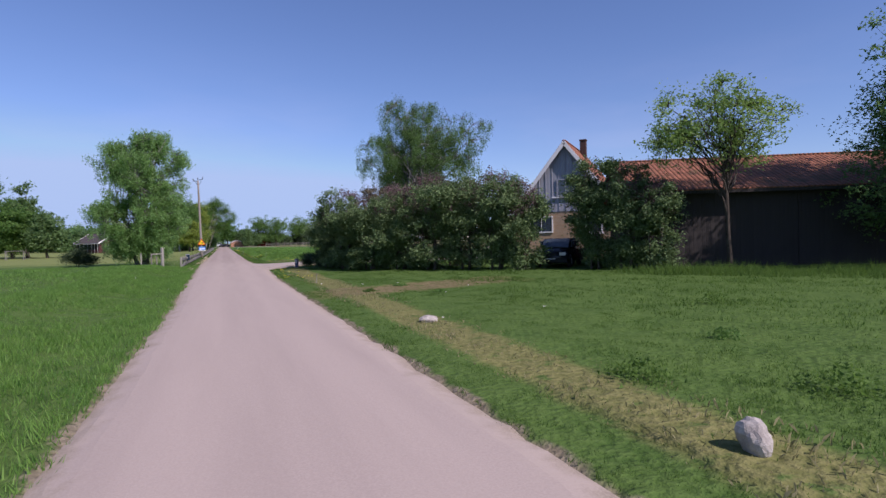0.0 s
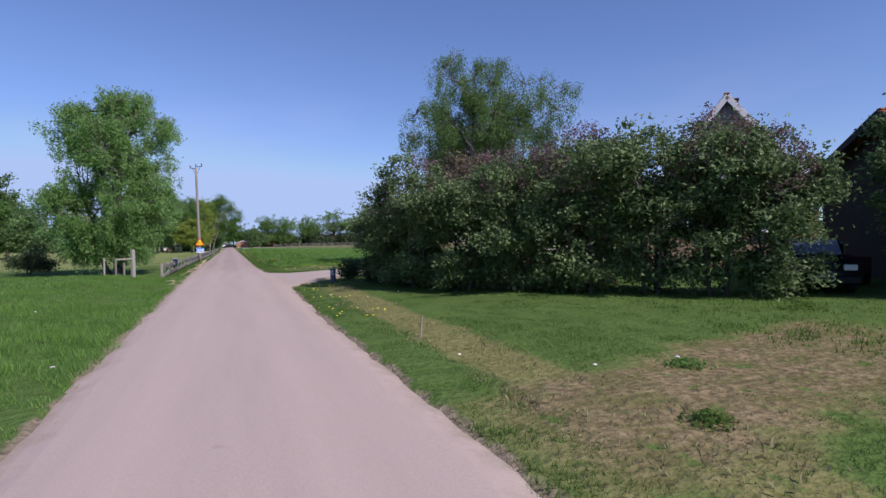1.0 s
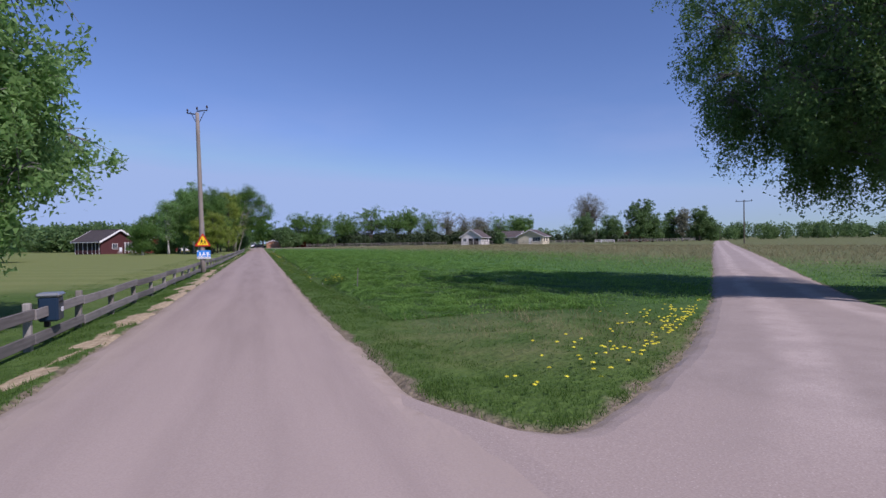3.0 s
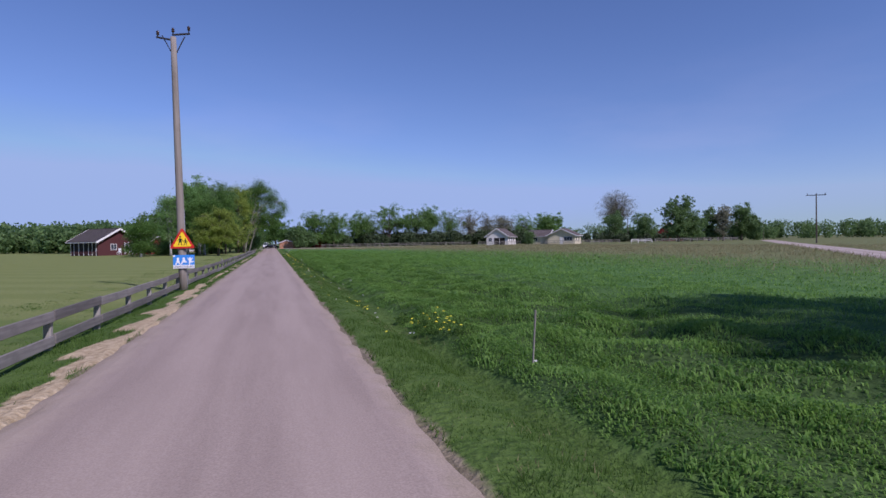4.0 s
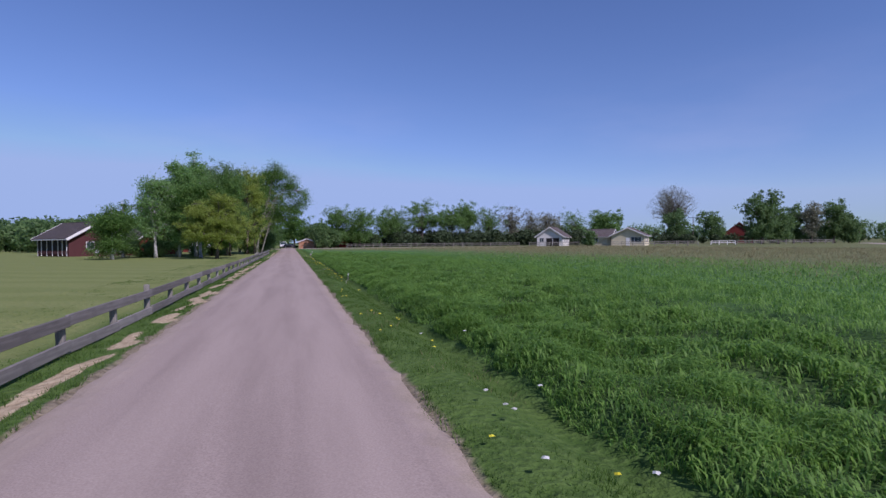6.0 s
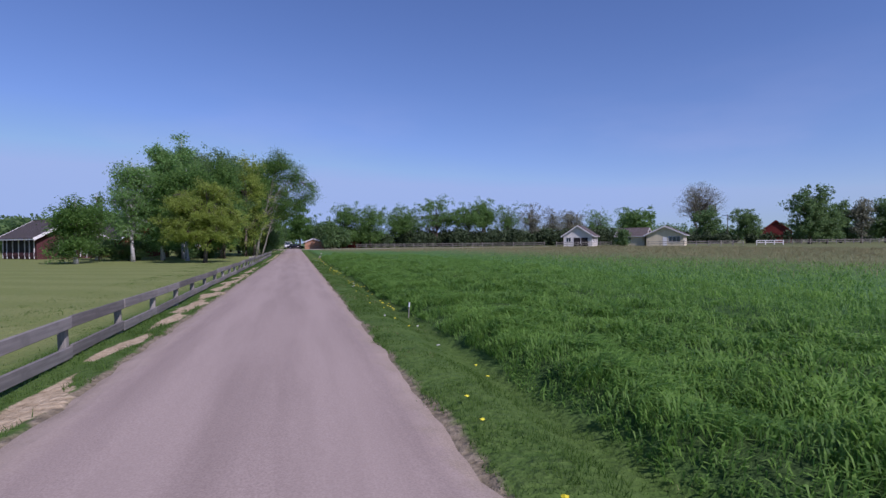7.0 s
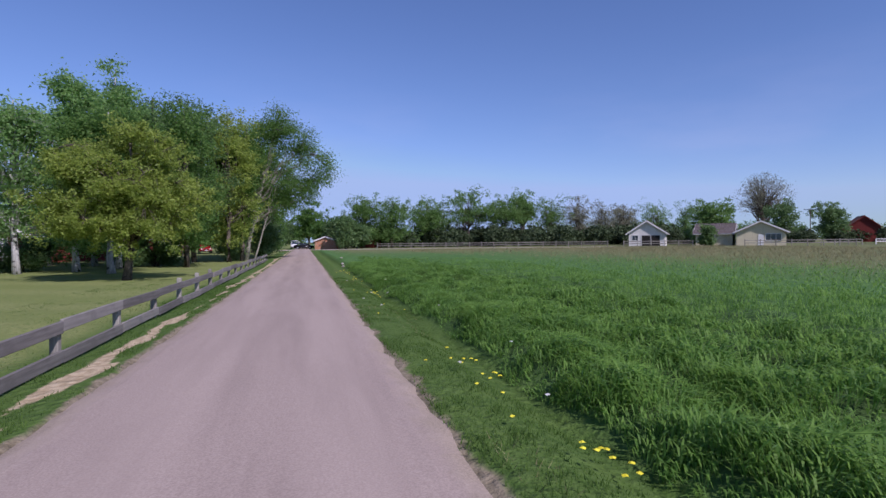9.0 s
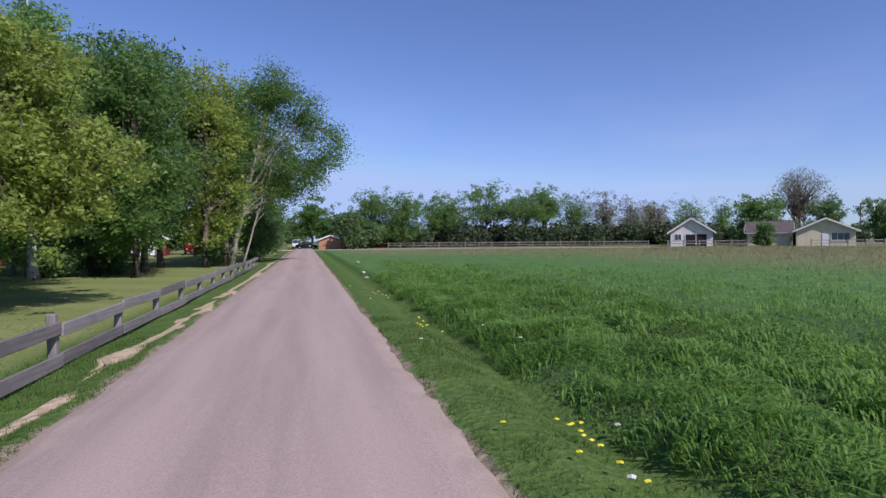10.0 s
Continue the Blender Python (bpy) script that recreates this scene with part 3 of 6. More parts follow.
def ground_z(x, y):
    """Height of the ground: a low ditch east of the road, verges falling away a little."""
    x, y = np.asarray(x, float), np.asarray(y, float)
    w, e = lerp_table(y, WEST), lerp_table(y, EAST)
    inside = np.minimum(x - w, e - x)
    z = np.where(inside > -0.05, -0.05, 0.0)
    ditch = np.clip((y - 50) / 8, 0, 1) * (1 - np.clip((y - 215) / 10, 0, 1))
    z = z - ditch * 0.20 * np.exp(-((x - 2.55) / 0.38) ** 2) + ditch * 0.06 * np.exp(-((x - 3.3) / 0.45) ** 2)
    z = np.where(lane_off(x, y) < 0.05, -0.06, z)
    z = z - 0.12 * np.clip((w - x) / 1.5, 0, 1) * (x < w)
    bank = np.clip((46.0 - y) / 5, 0, 1)
    z = z + 0.40 * np.clip((-2.7 - x) / 2.2, 0, 1) ** 1.3 * bank * bank * (3 - 2 * bank)
    hum = np.sin(x * 2.1 + 1.3 * np.sin(y * 0.8)) * np.sin(y * 1.7 + 0.9 * np.sin(x * 1.1)) + 0.5 * np.sin(x * 0.7 - y * 0.5)
    z = z + 0.11 * hum * ditch * np.clip((x - 3.0) / 0.8, 0, 1) * np.clip((13 - x) / 4, 0, 1)
    z = z + 0.03 * np.sin(x * 1.3 + 0.4 * y) * np.cos(y * 0.9) * (np.abs(x) > 2.4) * (np.abs(x) < 9)
    return z


def make_ground_sheet():
    xs = np.unique(np.concatenate([np.arange(-3.3, -1.69, 0.1), np.arange(-4, 11.01, 0.22), np.arange(-14, 16.01, 0.4), np.arange(-60, 110, 3.0), np.array([-2600, -1400, -700, -350, -180, -110, 160, 240, 400, 800, 1500, 2600.0])]))
    ys = np.unique(np.concatenate([np.arange(-6, 150, 0.55), np.arange(150, 300, 3.0), np.array([-400, -120, -50, -20, 330, 400, 520, 800, 1400, 2600.0])]))
    X, Y = np.meshgrid(xs, ys)
    V = np.stack([X, Y, ground_z(X, Y)], -1).reshape(-1, 3)
    nx = len(xs)
    i = np.arange(len(ys) - 1)[:, None] * nx + np.arange(nx - 1)[None, :]
    Q = np.stack([i, i + 1, i + nx + 1, i + nx], -1).reshape(-1, 4)
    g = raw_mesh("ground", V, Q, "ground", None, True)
    g.data.attributes.new("off_road", "FLOAT", "POINT").data.foreach_set("value", road_off(V[:, 0], V[:, 1]).astype(np.float32))
    g.data.attributes.new("sand", "FLOAT", "POINT").data.foreach_set("value", sand_at(V[:, 0], V[:, 1]).astype(np.float32))
    tagged(g, "flat grassy ground with meadow, mown lawn and bare patches", "ground", kind="structure")


make_ground_sheet()


def ribbon(name, pairs, material, z, label, rag=0.04, crown=0.018, dip=0):
    """A road between pairs of edge points: ragged edges that run out under the verge, and a slight crown."""
    V, Q, E, A = [], [], [], []
    steps = (0.0, 0.10, 0.22, 0.38, 0.6)
    m = 2 * len(steps) + 3
    for a, b in pairs:
        top = z - 0.07 * min(1.0, max(0.0, (dip - (a[0] + b[0]) / 2) / 0.9)) if dip else z
        a, b = Vector((*a, 0)), Vector((*b, 0))
        d = (b - a).normalized()
        a2 = a + d * (rag * (noise.noise(Vector((a.x * 0.9, a.y * 0.9, 3))) * 1.6 + noise.noise(Vector((a.x * 3.1, a.y * 3.1, 7)))) - 0.12)
        b2 = b + d * (rag * (noise.noise(Vector((b.x * 0.9, b.y * 0.9, 13))) * 1.6 + noise.noise(Vector((b.x * 3.1, b.y * 3.1, 17)))) + 0.12)
        w = (b2 - a2).length
        along = [e for e in steps] + [w * k / 4 for k in (1, 2, 3)] + [w - e for e in steps[::-1]]
        for e in along:
            p = a2 + d * e
            near = max(min(e, w - e), -float(road_off(p.x, p.y)))
            low = max(0.0, 1 - near / 0.5) ** 2 * (0.085 + 0.05 * noise.noise(Vector((p.x * 2.6, p.y * 2.6, 5))))
            V.append((p.x, p.y, top + crown * min(1.0, 4 * near / w) - low))
            E.append(near)
            A.append(e / w)
    for j in range(len(pairs) - 1):
        for k in range(m - 1):
            i = j * m + k
            Q.append((i, i + 1, i + m + 1, i + m))
    ob = raw_mesh(name, np.array(V), np.array(Q), material, None, False)
    ob.data.attributes.new("edge", "FLOAT", "POINT").data.foreach_set("value", E)
    ob.data.attributes.new("across", "FLOAT", "POINT").data.foreach_set("value", A)
    return tagged(ob, label, "road", kind="structure")


ys = [-8 + 0.3 * k for k in range(int(150 / 0.3))] + [142 + 1.5 * k for k in range(76)]
ribbon("road", [((float(lerp_table(y, WEST)), y), (float(lerp_table(y, EAST)), y)) for y in ys], "road", 0.02, "narrow straight gravel-surfaced lane with worn wheel tracks")


ribbon("side_road", SIDE + SIDE_FAR, "lane", 0.036, "pale gravel farm lane branching off the road", dip=2.0)
ribbon("farm_drive", DRIVE, "lane", 0.030, "dusty gravel drive into the farmyard")
ribbon("cross_lane", smooth_pairs([((-6, 236), (-6, 231)), ((1, 236), (1, 230.5)), ((8, 235.5), (8, 231.2)), ((30, 236), (30, 232.6)), ((62, 219), (60, 216))], 50), "lane", 0.038, "pale gravel lane crossing at the far end of the road")


# ---- plants ----
def leaves(name, centres, size, material, parent, spread=0.5, flat=0.4, hang=0.0, fold=False):
    """One leaf at each centre: a folded diamond, or a plain pointed one."""
    n = len(centres)
    u = RNG.normal(size=(n, 3))
    u[:, 2] = u[:, 2] * (1 - flat) - hang
    u /= np.linalg.norm(u, axis=1, keepdims=True)
    w = np.cross(u, RNG.normal(size=(n, 3)))
    w /= np.linalg.norm(w, axis=1, keepdims=True) + 1e-9
    s = size * (0.6 + 0.8 * RNG.random((n, 1)))
    a, b = centres - u * s * 0.5, centres + u * s * 0.5
    i = np.arange(n)[:, None]
    if not fold:
        V = np.stack([a + w * s * spread * 0.62, a - w * s * spread * 0.62, b], 1).reshape(-1, 3)
        return raw_mesh(name, V, i * 3 + np.array([[0, 1, 2]]), material, parent)
    nrm = np.cross(u, w)
    l, r = centres + w * s * spread * 0.6 + nrm * s * 0.12, centres - w * s * spread * 0.6 + nrm * s * 0.12
    V = np.stack([a, l, b, r], 1).reshape(-1, 3)
    return raw_mesh(name, V, i * 4 + np.array([[0, 1, 2, 3]]), material, parent)


def path3(a, b, bend, n=6):
    """A bowed way from a to b."""
    a, b = np.asarray(a, float), np.asarray(b, float)
    t = np.linspace(0, 1, n)[:, None]
    mid = (a + b) / 2 + np.asarray(bend, float)
    return (1 - t) ** 2 * a + 2 * t * (1 - t) * mid + t ** 2 * b


def tree(name, x, y, lobes, trunks, limbs, clusters, per, leaf, leafmat, bark, label, twig=0.35, droop=0.0, cluster_r=0.45, shell=0.55, category="tree", group="", twigs=True, sides=7, hang=0.0, base_z=None, solid=1.0, limb_bark="bark", fold=False, clump=0.2, boughs=0):
    """A tree: trunks (top offset x, y, height, foot radius, foot offset x, y), limbs to points in the lobes
    (centre x, y, z, radii x, y, z, share), twigs, and a crown of leaves in clumps gathered on boughs."""
    z0 = float(ground_z(x, y)) if base_z is None else base_z
    e = empty(name, pose(x, y, z0), label, category, group)
    bm = bmesh.new()
    trunk_pts = []
    for tx, ty, th, tr, fx, fy in trunks:
        P = path3((fx, fy, -0.15), (tx, ty, th), (RNG.normal() * 0.15, RNG.normal() * 0.15, 0), 9)
        P[1:-1, :2] += RNG.normal(size=(7, 2)) * 0.03 * th / 8
        R = [tr * 1.35] + [tr * (1 - 0.88 * k / 8) for k in range(1, 9)]
        tube(bm, P, R, sides)
        trunk_pts.append((P, np.array(R)))
    part("trunk", bm, bark, e, smooth=True)
    L = np.array([l[:6] for l in lobes], float)
    share = np.array([l[6] for l in lobes], float)
    share /= share.sum()

    def inside(n, lo):
        k = RNG.choice(len(L), n, p=share)
        d = RNG.normal(size=(n, 3))
        d /= np.linalg.norm(d, axis=1, keepdims=True)
        r = lo + (1 - lo) * RNG.random((n, 1)) ** 0.7
        r *= 1 + 0.16 * np.sin(d[:, :1] * 5 + d[:, 2:] * 7 + k[:, None])
        return L[k, :3] + d * r * L[k, 3:6]

    bm = bmesh.new()
    count = boughs or max(8, clusters // 16)
    B = inside(count, shell)
    middle = (L[:, :3] * share[:, None]).sum(0)
    B = middle + (B - middle) * 0.93
    ends = B[RNG.permutation(count)[:limbs]]
    ends = middle + (ends - middle) * 0.95
    samples = []
    for q in ends:
        P, R = trunk_pts[RNG.integers(len(trunk_pts))]
        top = P[-1, 2]
        h = min(max(q[2] * (0.45 + 0.25 * RNG.random()), top * 0.18), top * 0.93)
        i = int(np.argmin(np.abs(P[:, 2] - h)))
        W = path3(P[i], q, (0, 0, 0.12 * np.linalg.norm(q - P[i])), 7)
        W[1:-1] += RNG.normal(size=(5, 3)) * 0.06 * np.linalg.norm(q - P[i]) / 2
        r0 = min(R[i] * 0.6, 0.03 + 0.016 * np.linalg.norm(q - P[i]))
        tube(bm, W, [r0 * (1 - 0.8 * k / 6) for k in range(7)], 5, False)
        samples.append(W[2:])
    samples = np.concatenate(samples + [P[3:] for P, R in trunk_pts])
    which = RNG.integers(count, size=clusters)
    swell = clump * (L[:, 3:6].mean(1) * share).sum() * (0.6 + 0.8 * RNG.random(count))
    C = B[which] + RNG.normal(size=(clusters, 3)) * swell[which][:, None] * np.array([1, 1, 0.62])
    if twigs:
        near = np.array([samples[np.argmin(((samples - c) ** 2).sum(1))] for c in C])
        for a, c in zip(near, C):
            W = path3(a, c, (0, 0, 0.08 + 0.1 * RNG.random()), 3)
            tube(bm, W, [0.020, 0.013, 0.005], 3, False)
    part("branch", bm, limb_bark, e)
    off = RNG.normal(size=(clusters, per, 3)) * cluster_r * (0.6 + 0.8 * RNG.random((clusters, 1, 1)))
    off[:, :, 2] *= 0.75
    if droop:
        t = RNG.random((clusters, per)) ** 0.8
        off[:, :, :2] *= (0.75 - 0.25 * t)[:, :, None]
        off[:, :, 2] = off[:, :, 2] * 0.6 - t * droop * (0.4 + RNG.random((clusters, 1)))
    keep = RNG.random((clusters, per)) < solid
    pts = (C[:, None, :] + off)[keep]
    pts = pts[pts[:, 2] > 0.05]
    leaves("crown", pts, leaf, leafmat, e, 0.5 if leaf < 0.3 else 0.62, 0.35, hang, fold)
    return e


def blob(cx, cy, cz, rx, ry, rz, share=1.0):
    return (cx, cy, cz, rx, ry, rz, share)


# the tall birch west of the road
tree("birch_tree", -6.55, 51.5, [blob(0.3, -0.6, 8.1, 3.1, 3.0, 2.7, 3.6), blob(0.2, -0.4, 4.2, 3.1, 3.0, 2.7, 3.2), blob(-2.0, -1.4, 4.3, 1.75, 1.8, 1.9, 1.6), blob(1.8, -0.6, 4.0, 1.45, 1.8, 1.8, 1.4), blob(2.5, 1.5, 5.9, 0.95, 0.95, 0.7, 0.4), blob(2.2, 2.6, 4.1, 1.0, 1.0, 0.8, 0.4), blob(0.9, -0.6, 10.5, 1.6, 1.5, 0.7, 0.6), blob(-1.2, -0.8, 8.8, 1.7, 1.8, 1.5, 1.2), blob(-0.2, -1.2, 2.0, 2.2, 1.8, 1.1, 1.9)],
     [(0.4, -0.3, 10.2, 0.24, 0, 0), (-1.9, -0.6, 6.6, 0.15, -0.5, 0.2)], 70, 2200, 66, 0.122, "willow_leaf", "birch_bark",
     "tall leafy birch with hanging fresh green twigs on the lawn", droop=0.8, cluster_r=0.24, shell=0.4, hang=0.5, clump=0.16, boughs=300, limb_bark="birch_bark")
# the clump of birches by the farm lane
tree("birch_tree", 14.7, 47.5, [blob(0.3, -0.2, 10.3, 4.0, 3.6, 2.8, 3.2), blob(-1.8, 1.6, 9.0, 2.4, 2.5, 2.3, 1.7), blob(-1.2, 1.6, 6.0, 1.8, 2.0, 1.6, 1.2), blob(0.9, 6.2, 9.2, 2.4, 2.8, 2.4, 2.0), blob(1.0, 5.6, 6.3, 1.9, 2.4, 1.6, 1.5), blob(1.5, 4.6, 4.6, 1.8, 1.9, 1.2, 1.0), blob(3.6, 4.6, 7.6, 2.8, 2.8, 3.0, 2.2), blob(3.6, 4.4, 4.4, 2.2, 2.2, 1.4, 1.2), blob(3.4, -1.5, 8.8, 3.4, 3.0, 2.9, 2.4), blob(0.4, -0.2, 5.4, 2.3, 2.2, 1.8, 1.8), blob(0.4, 0.0, 3.5, 1.6, 1.5, 1.1, 1.1), blob(2.8, -1.0, 6.0, 2.3, 2.1, 1.6, 1.6), blob(4.3, -2.6, 4.4, 2.8, 2.7, 2.0, 2.2), blob(2.6, 0.4, 3.7, 2.0, 2.0, 1.2, 1.2), blob(0.6, 0.8, 13.2, 3.6, 3.6, 1.3, 1.7), blob(4.2, -0.6, 12.0, 3.0, 3.0, 1.4, 1.3)],
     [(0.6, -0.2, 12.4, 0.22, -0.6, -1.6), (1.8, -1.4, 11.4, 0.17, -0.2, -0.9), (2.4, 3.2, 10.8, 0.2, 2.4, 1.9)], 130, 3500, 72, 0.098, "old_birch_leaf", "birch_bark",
     "clump of old birches with several trunks and drooping twigs", droop=1.15, cluster_r=0.24, shell=0.35, hang=0.8, clump=0.15, boughs=330, limb_bark="birch_bark")


# lilac hedge in front of the farmyard
def lilac(x, y, h, w, k, leafmat="lilac_leaf", label="dense dark green lilac shrub in bud, part of an unclipped hedge"):
    lob = [blob(0, 0, h * 0.36, 0.88 * w, 0.88 * w, h * 0.40, 1.6), blob(0, 0, h * 0.13, 0.72 * w, 0.72 * w, h * 0.16, 2.0)]
    lob += [blob(0.75 * w * math.cos(2.4 * q + k), 0.75 * w * math.sin(2.4 * q + k), h * (0.40 + 0.07 * q), 0.5 * w, 0.5 * w, h * 0.12, 0.55) for q in range(7)]
    lob += [blob(0.25 * w * math.cos(k), 0.25 * w * math.sin(k), h * 0.70, 0.85 * w, 0.85 * w, h * 0.28, 1.6), blob(-0.4 * w * math.cos(2 * k), -0.3 * w, h * 0.58, 0.7 * w, 0.66 * w, h * 0.28, 0.9)]
    e = tree("lilac_shrub", x, y, lob, [(0.3, 0.1, h * 0.8, 0.07, 0.2, 0.1), (-0.4, 0.2, h * 0.7, 0.06, -0.2, 0.1), (0.1, -0.4, h * 0.75, 0.06, 0, -0.2)], 18, 260, 105 if k < 5 else 70, 0.095 if k < 5 else 0.105, leafmat, "bark",
             label, cluster_r=0.16, shell=0.5, clump=0.17, boughs=90, fold=k < 5, category="shrub", group="lilac hedge", twigs=False)
    d = RNG.normal(size=(60 + 70 * (k % 3), 3))
    d[:, 2] = 0.15 + np.abs(d[:, 2])
    d /= np.linalg.norm(d, axis=1, keepdims=True)
    P = np.array([0, 0, 0.56 * h]) + d * np.array([w * 0.84, w * 0.84, 0.39 * h]) * (0.9 + 0.14 * RNG.random((len(d), 1)))
    Q = (P[:, None, :] + RNG.normal(size=(len(P), 16, 3)) * np.array([0.055, 0.055, 0.10])).reshape(-1, 3)
    tagged(leaves("blossom", Q, 0.07, "lilac_bud", e), "dusky purple flower buds", kind="stuff")
    return e


for k, (x, y, h, w) in enumerate([(5.2, 33.4, 3.3, 0.95), (5.9, 32.7, 3.4, 1.35), (5.7, 30.8, 4.5, 1.65), (6.55, 28.95, 4.0, 1.7), (7.9, 27.6, 4.4, 1.8), (9.1, 26.3, 4.9, 1.8), (10.5, 25.2, 4.5, 1.7), (11.5, 23.9, 5.0, 1.55), (12.3, 22.9, 4.3, 1.15)]):
    lilac(x, y, h, w, k)
for k, (x, y, h, w) in enumerate([(8.8, 31.6, 4.9, 1.8), (11.2, 28.6, 5.0, 1.9)]):
    lilac(x, y, h, w, k + 8, "copper_leaf", "tall copper-brown budding shrub behind the lilac hedge")
for k, (x, y, h, w) in enumerate([(15.1, 21.1, 5.1, 0.95), (15.8, 19.9, 4.8, 1.05), (16.4, 18.7, 4.0, 0.85)]):
    lilac(x, y, h, w, k + 3)
# spring-green tree before the barn and the dark tree at the edge of the yard
tree("maple_tree", 18.4, 16.8, [blob(-0.4, 0.4, 6.2, 2.4, 2.4, 1.3, 2), blob(1.1, -0.4, 5.9, 1.9, 1.8, 1.1, 1), blob(-1.8, 1.3, 5.4, 1.5, 1.4, 0.8, 0.9), blob(0.9, -0.4, 4.7, 1.7, 1.6, 0.6, 0.5), blob(-0.8, 0.5, 4.6, 1.4, 1.4, 0.5, 0.35), blob(-0.2, 0.1, 7.2, 1.4, 1.4, 0.7, 0.7)],
     [(-0.2, 0, 6.2, 0.12, 0, 0)], 60, 420, 28, 0.115, "maple_leaf", "dark_bark", "slender tree in thin yellow-green spring leaf", cluster_r=0.2, shell=0.3, limb_bark="dark_bark", clump=0.12, boughs=110)
tree("maple_tree", 25.8, 11.9, [blob(-0.6, 0.2, 6.0, 3.2, 3.2, 2.8, 3), blob(1.6, -0.4, 10.6, 3.6, 3.6, 3.4, 2.0), blob(-0.8, 0.4, 3.0, 3.2, 3.2, 2.2, 2.0), blob(2.6, -1.0, 6.0, 3.4, 3.4, 4.0, 1.6)],
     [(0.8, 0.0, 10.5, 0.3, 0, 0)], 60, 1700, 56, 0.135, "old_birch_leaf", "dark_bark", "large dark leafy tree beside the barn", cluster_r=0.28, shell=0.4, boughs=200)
# garden shrubs by the cable cabinet
for x, y, h, w, mat in [(5.98, 37.35, 1.0, 0.56, "shrub_leaf"), (4.24, 35.58, 0.78, 0.37, "hedge_leaf"), (4.8, 34.0, 0.95, 0.45, "hedge_leaf")]:
    tree("garden_shrub", x, y, [blob(0, 0, h * 0.5, w, w, h * 0.5, 1)], [(0.1, 0, h * 0.8, 0.03, 0, 0), (-0.15, 0.1, h * 0.7, 0.03, -0.1, 0)], 14, int(60 + 260 * w), 26, 0.07, mat, "bark",
         "low rounded garden shrub with fresh leaves beside the drive", cluster_r=0.1, shell=0.45, category="shrub", group="shrubs by the drive", twigs=False, clump=0.25, boughs=26)
tree("garden_shrub", -12.0, 55.0, [blob(0, 0, 0.9, 1.25, 1.25, 0.85, 2), blob(0.6, 0.2, 0.6, 0.9, 0.9, 0.6, 1)], [(0.1, 0, 1.4, 0.05, 0, 0), (-0.3, 0.1, 1.2, 0.04, -0.1, 0)], 18, 220, 40, 0.1, "hedge_leaf", "dark_bark",
     "dense dark bush on the lawn near the birch", cluster_r=0.18, shell=0.45, category="shrub", twigs=False)
for x, y, h, w in [(24.6, 50.4, 3.4, 1.9), (27.3, 52.2, 3.8, 2.0), (26.6, 48.4, 3.4, 2.0), (29.6, 50.2, 4.2, 2.2)]:
    tree("garden_shrub", x, y, [blob(0, 0, h * 0.5, w, w, h * 0.48, 2), blob(0.5 * w, 0.3, h * 0.3, 0.8 * w, 0.8 * w, h * 0.3, 1)], [(0.1, 0, h * 0.8, 0.06, 0, 0), (-0.4, 0.1, h * 0.7, 0.05, -0.1, 0)], 18, 220, 50, 0.14, "lilac_leaf", "dark_bark",
         "broad dark shrub at the end of the garden", cluster_r=0.24, shell=0.5, category="shrub", group="shrubs at the garden's end", twigs=False)


def soil_bed(x, y, turn, sx, sy, seed):
    """A long, low, raked heap of earth with crumbled edges."""
    bm = bmesh.new()
    nx, ny = 26, 9
    rows = []
    for j in range(ny):
        v = -1 + 2 * j / (ny - 1)
        row = []
        for i in range(nx):
            u = -1 + 2 * i / (nx - 1)
            k = noise.noise(Vector((u * sx * 1.6, v * sy * 1.6, seed)))
            edge = max(0.0, 1 - max(abs(u), abs(v)) ** 4)
            row.append(bm.verts.new((u * sx / 2 * (1 + 0.05 * k), v * sy / 2 * (1 + 0.14 * k), 0.09 * edge ** 0.5 * (0.8 + 0.5 * k) - 0.03 + 0.03 * noise.noise(Vector((u * sx * 5, v * sy * 5, seed))))))
        rows.append(row)
    for a, b in zip(rows, rows[1:]):
        for i in range(nx - 1):
            bm.faces.new((a[i], a[i + 1], b[i + 1], b[i]))
    ob = part("soil_bed", bm, "soil", None, "", True)
    ob.matrix_basis = pose(x, y, 0.0, 0, 0, turn)
    tagged(ob, "low dug bed of bare reddish-brown garden soil", "flower bed", "soil beds")


soil_bed(16.9, 45.6, 43, 6.6, 0.75, 1.0)
soil_bed(18.6, 45.0, 38, 3.6, 1.0, 4.0)
logs = empty("log_pile", pose(11.75, 40.55, 0, 0, 0, -24), "a few dark cut logs lying on the grass by the drive", "logs")
for k, (yy, zz, ln, r) in enumerate([(-0.08, 0.08, 0.85, 0.085), (0.09, 0.075, 0.8, 0.08), (0.0, 0.2, 0.7, 0.07)]):
    bm = bmesh.new()
    tube(bm, [(-ln / 2 + ln * q / 4, yy + 0.01 * math.sin(q + k), zz) for q in range(5)], [r, r * 1.05, r * 0.96, r, r * 0.93], 9)
    part("log", bm, "dark_bark", logs)


def weed(x, y, h, r, n, label):
    """A clump of broad-leaved weeds."""
    P = RNG.normal(size=(n, 3)) * np.array([r * 0.5, r * 0.5, 1])
    P[:, 2] = h * RNG.random(n) * np.exp(-((P[:, 0] ** 2 + P[:, 1] ** 2) / (r * r)))
    ob = leaves("weed_clump", P + np.array([0, 0, 0.02]), 0.05, "grass" if n % 2 else "birch_leaf", None, 0.5, 0.2)
    ob.location = (x, y, float(ground_z(x, y)))
    tagged(ob, label, "weeds", "weed clumps", "stuff")


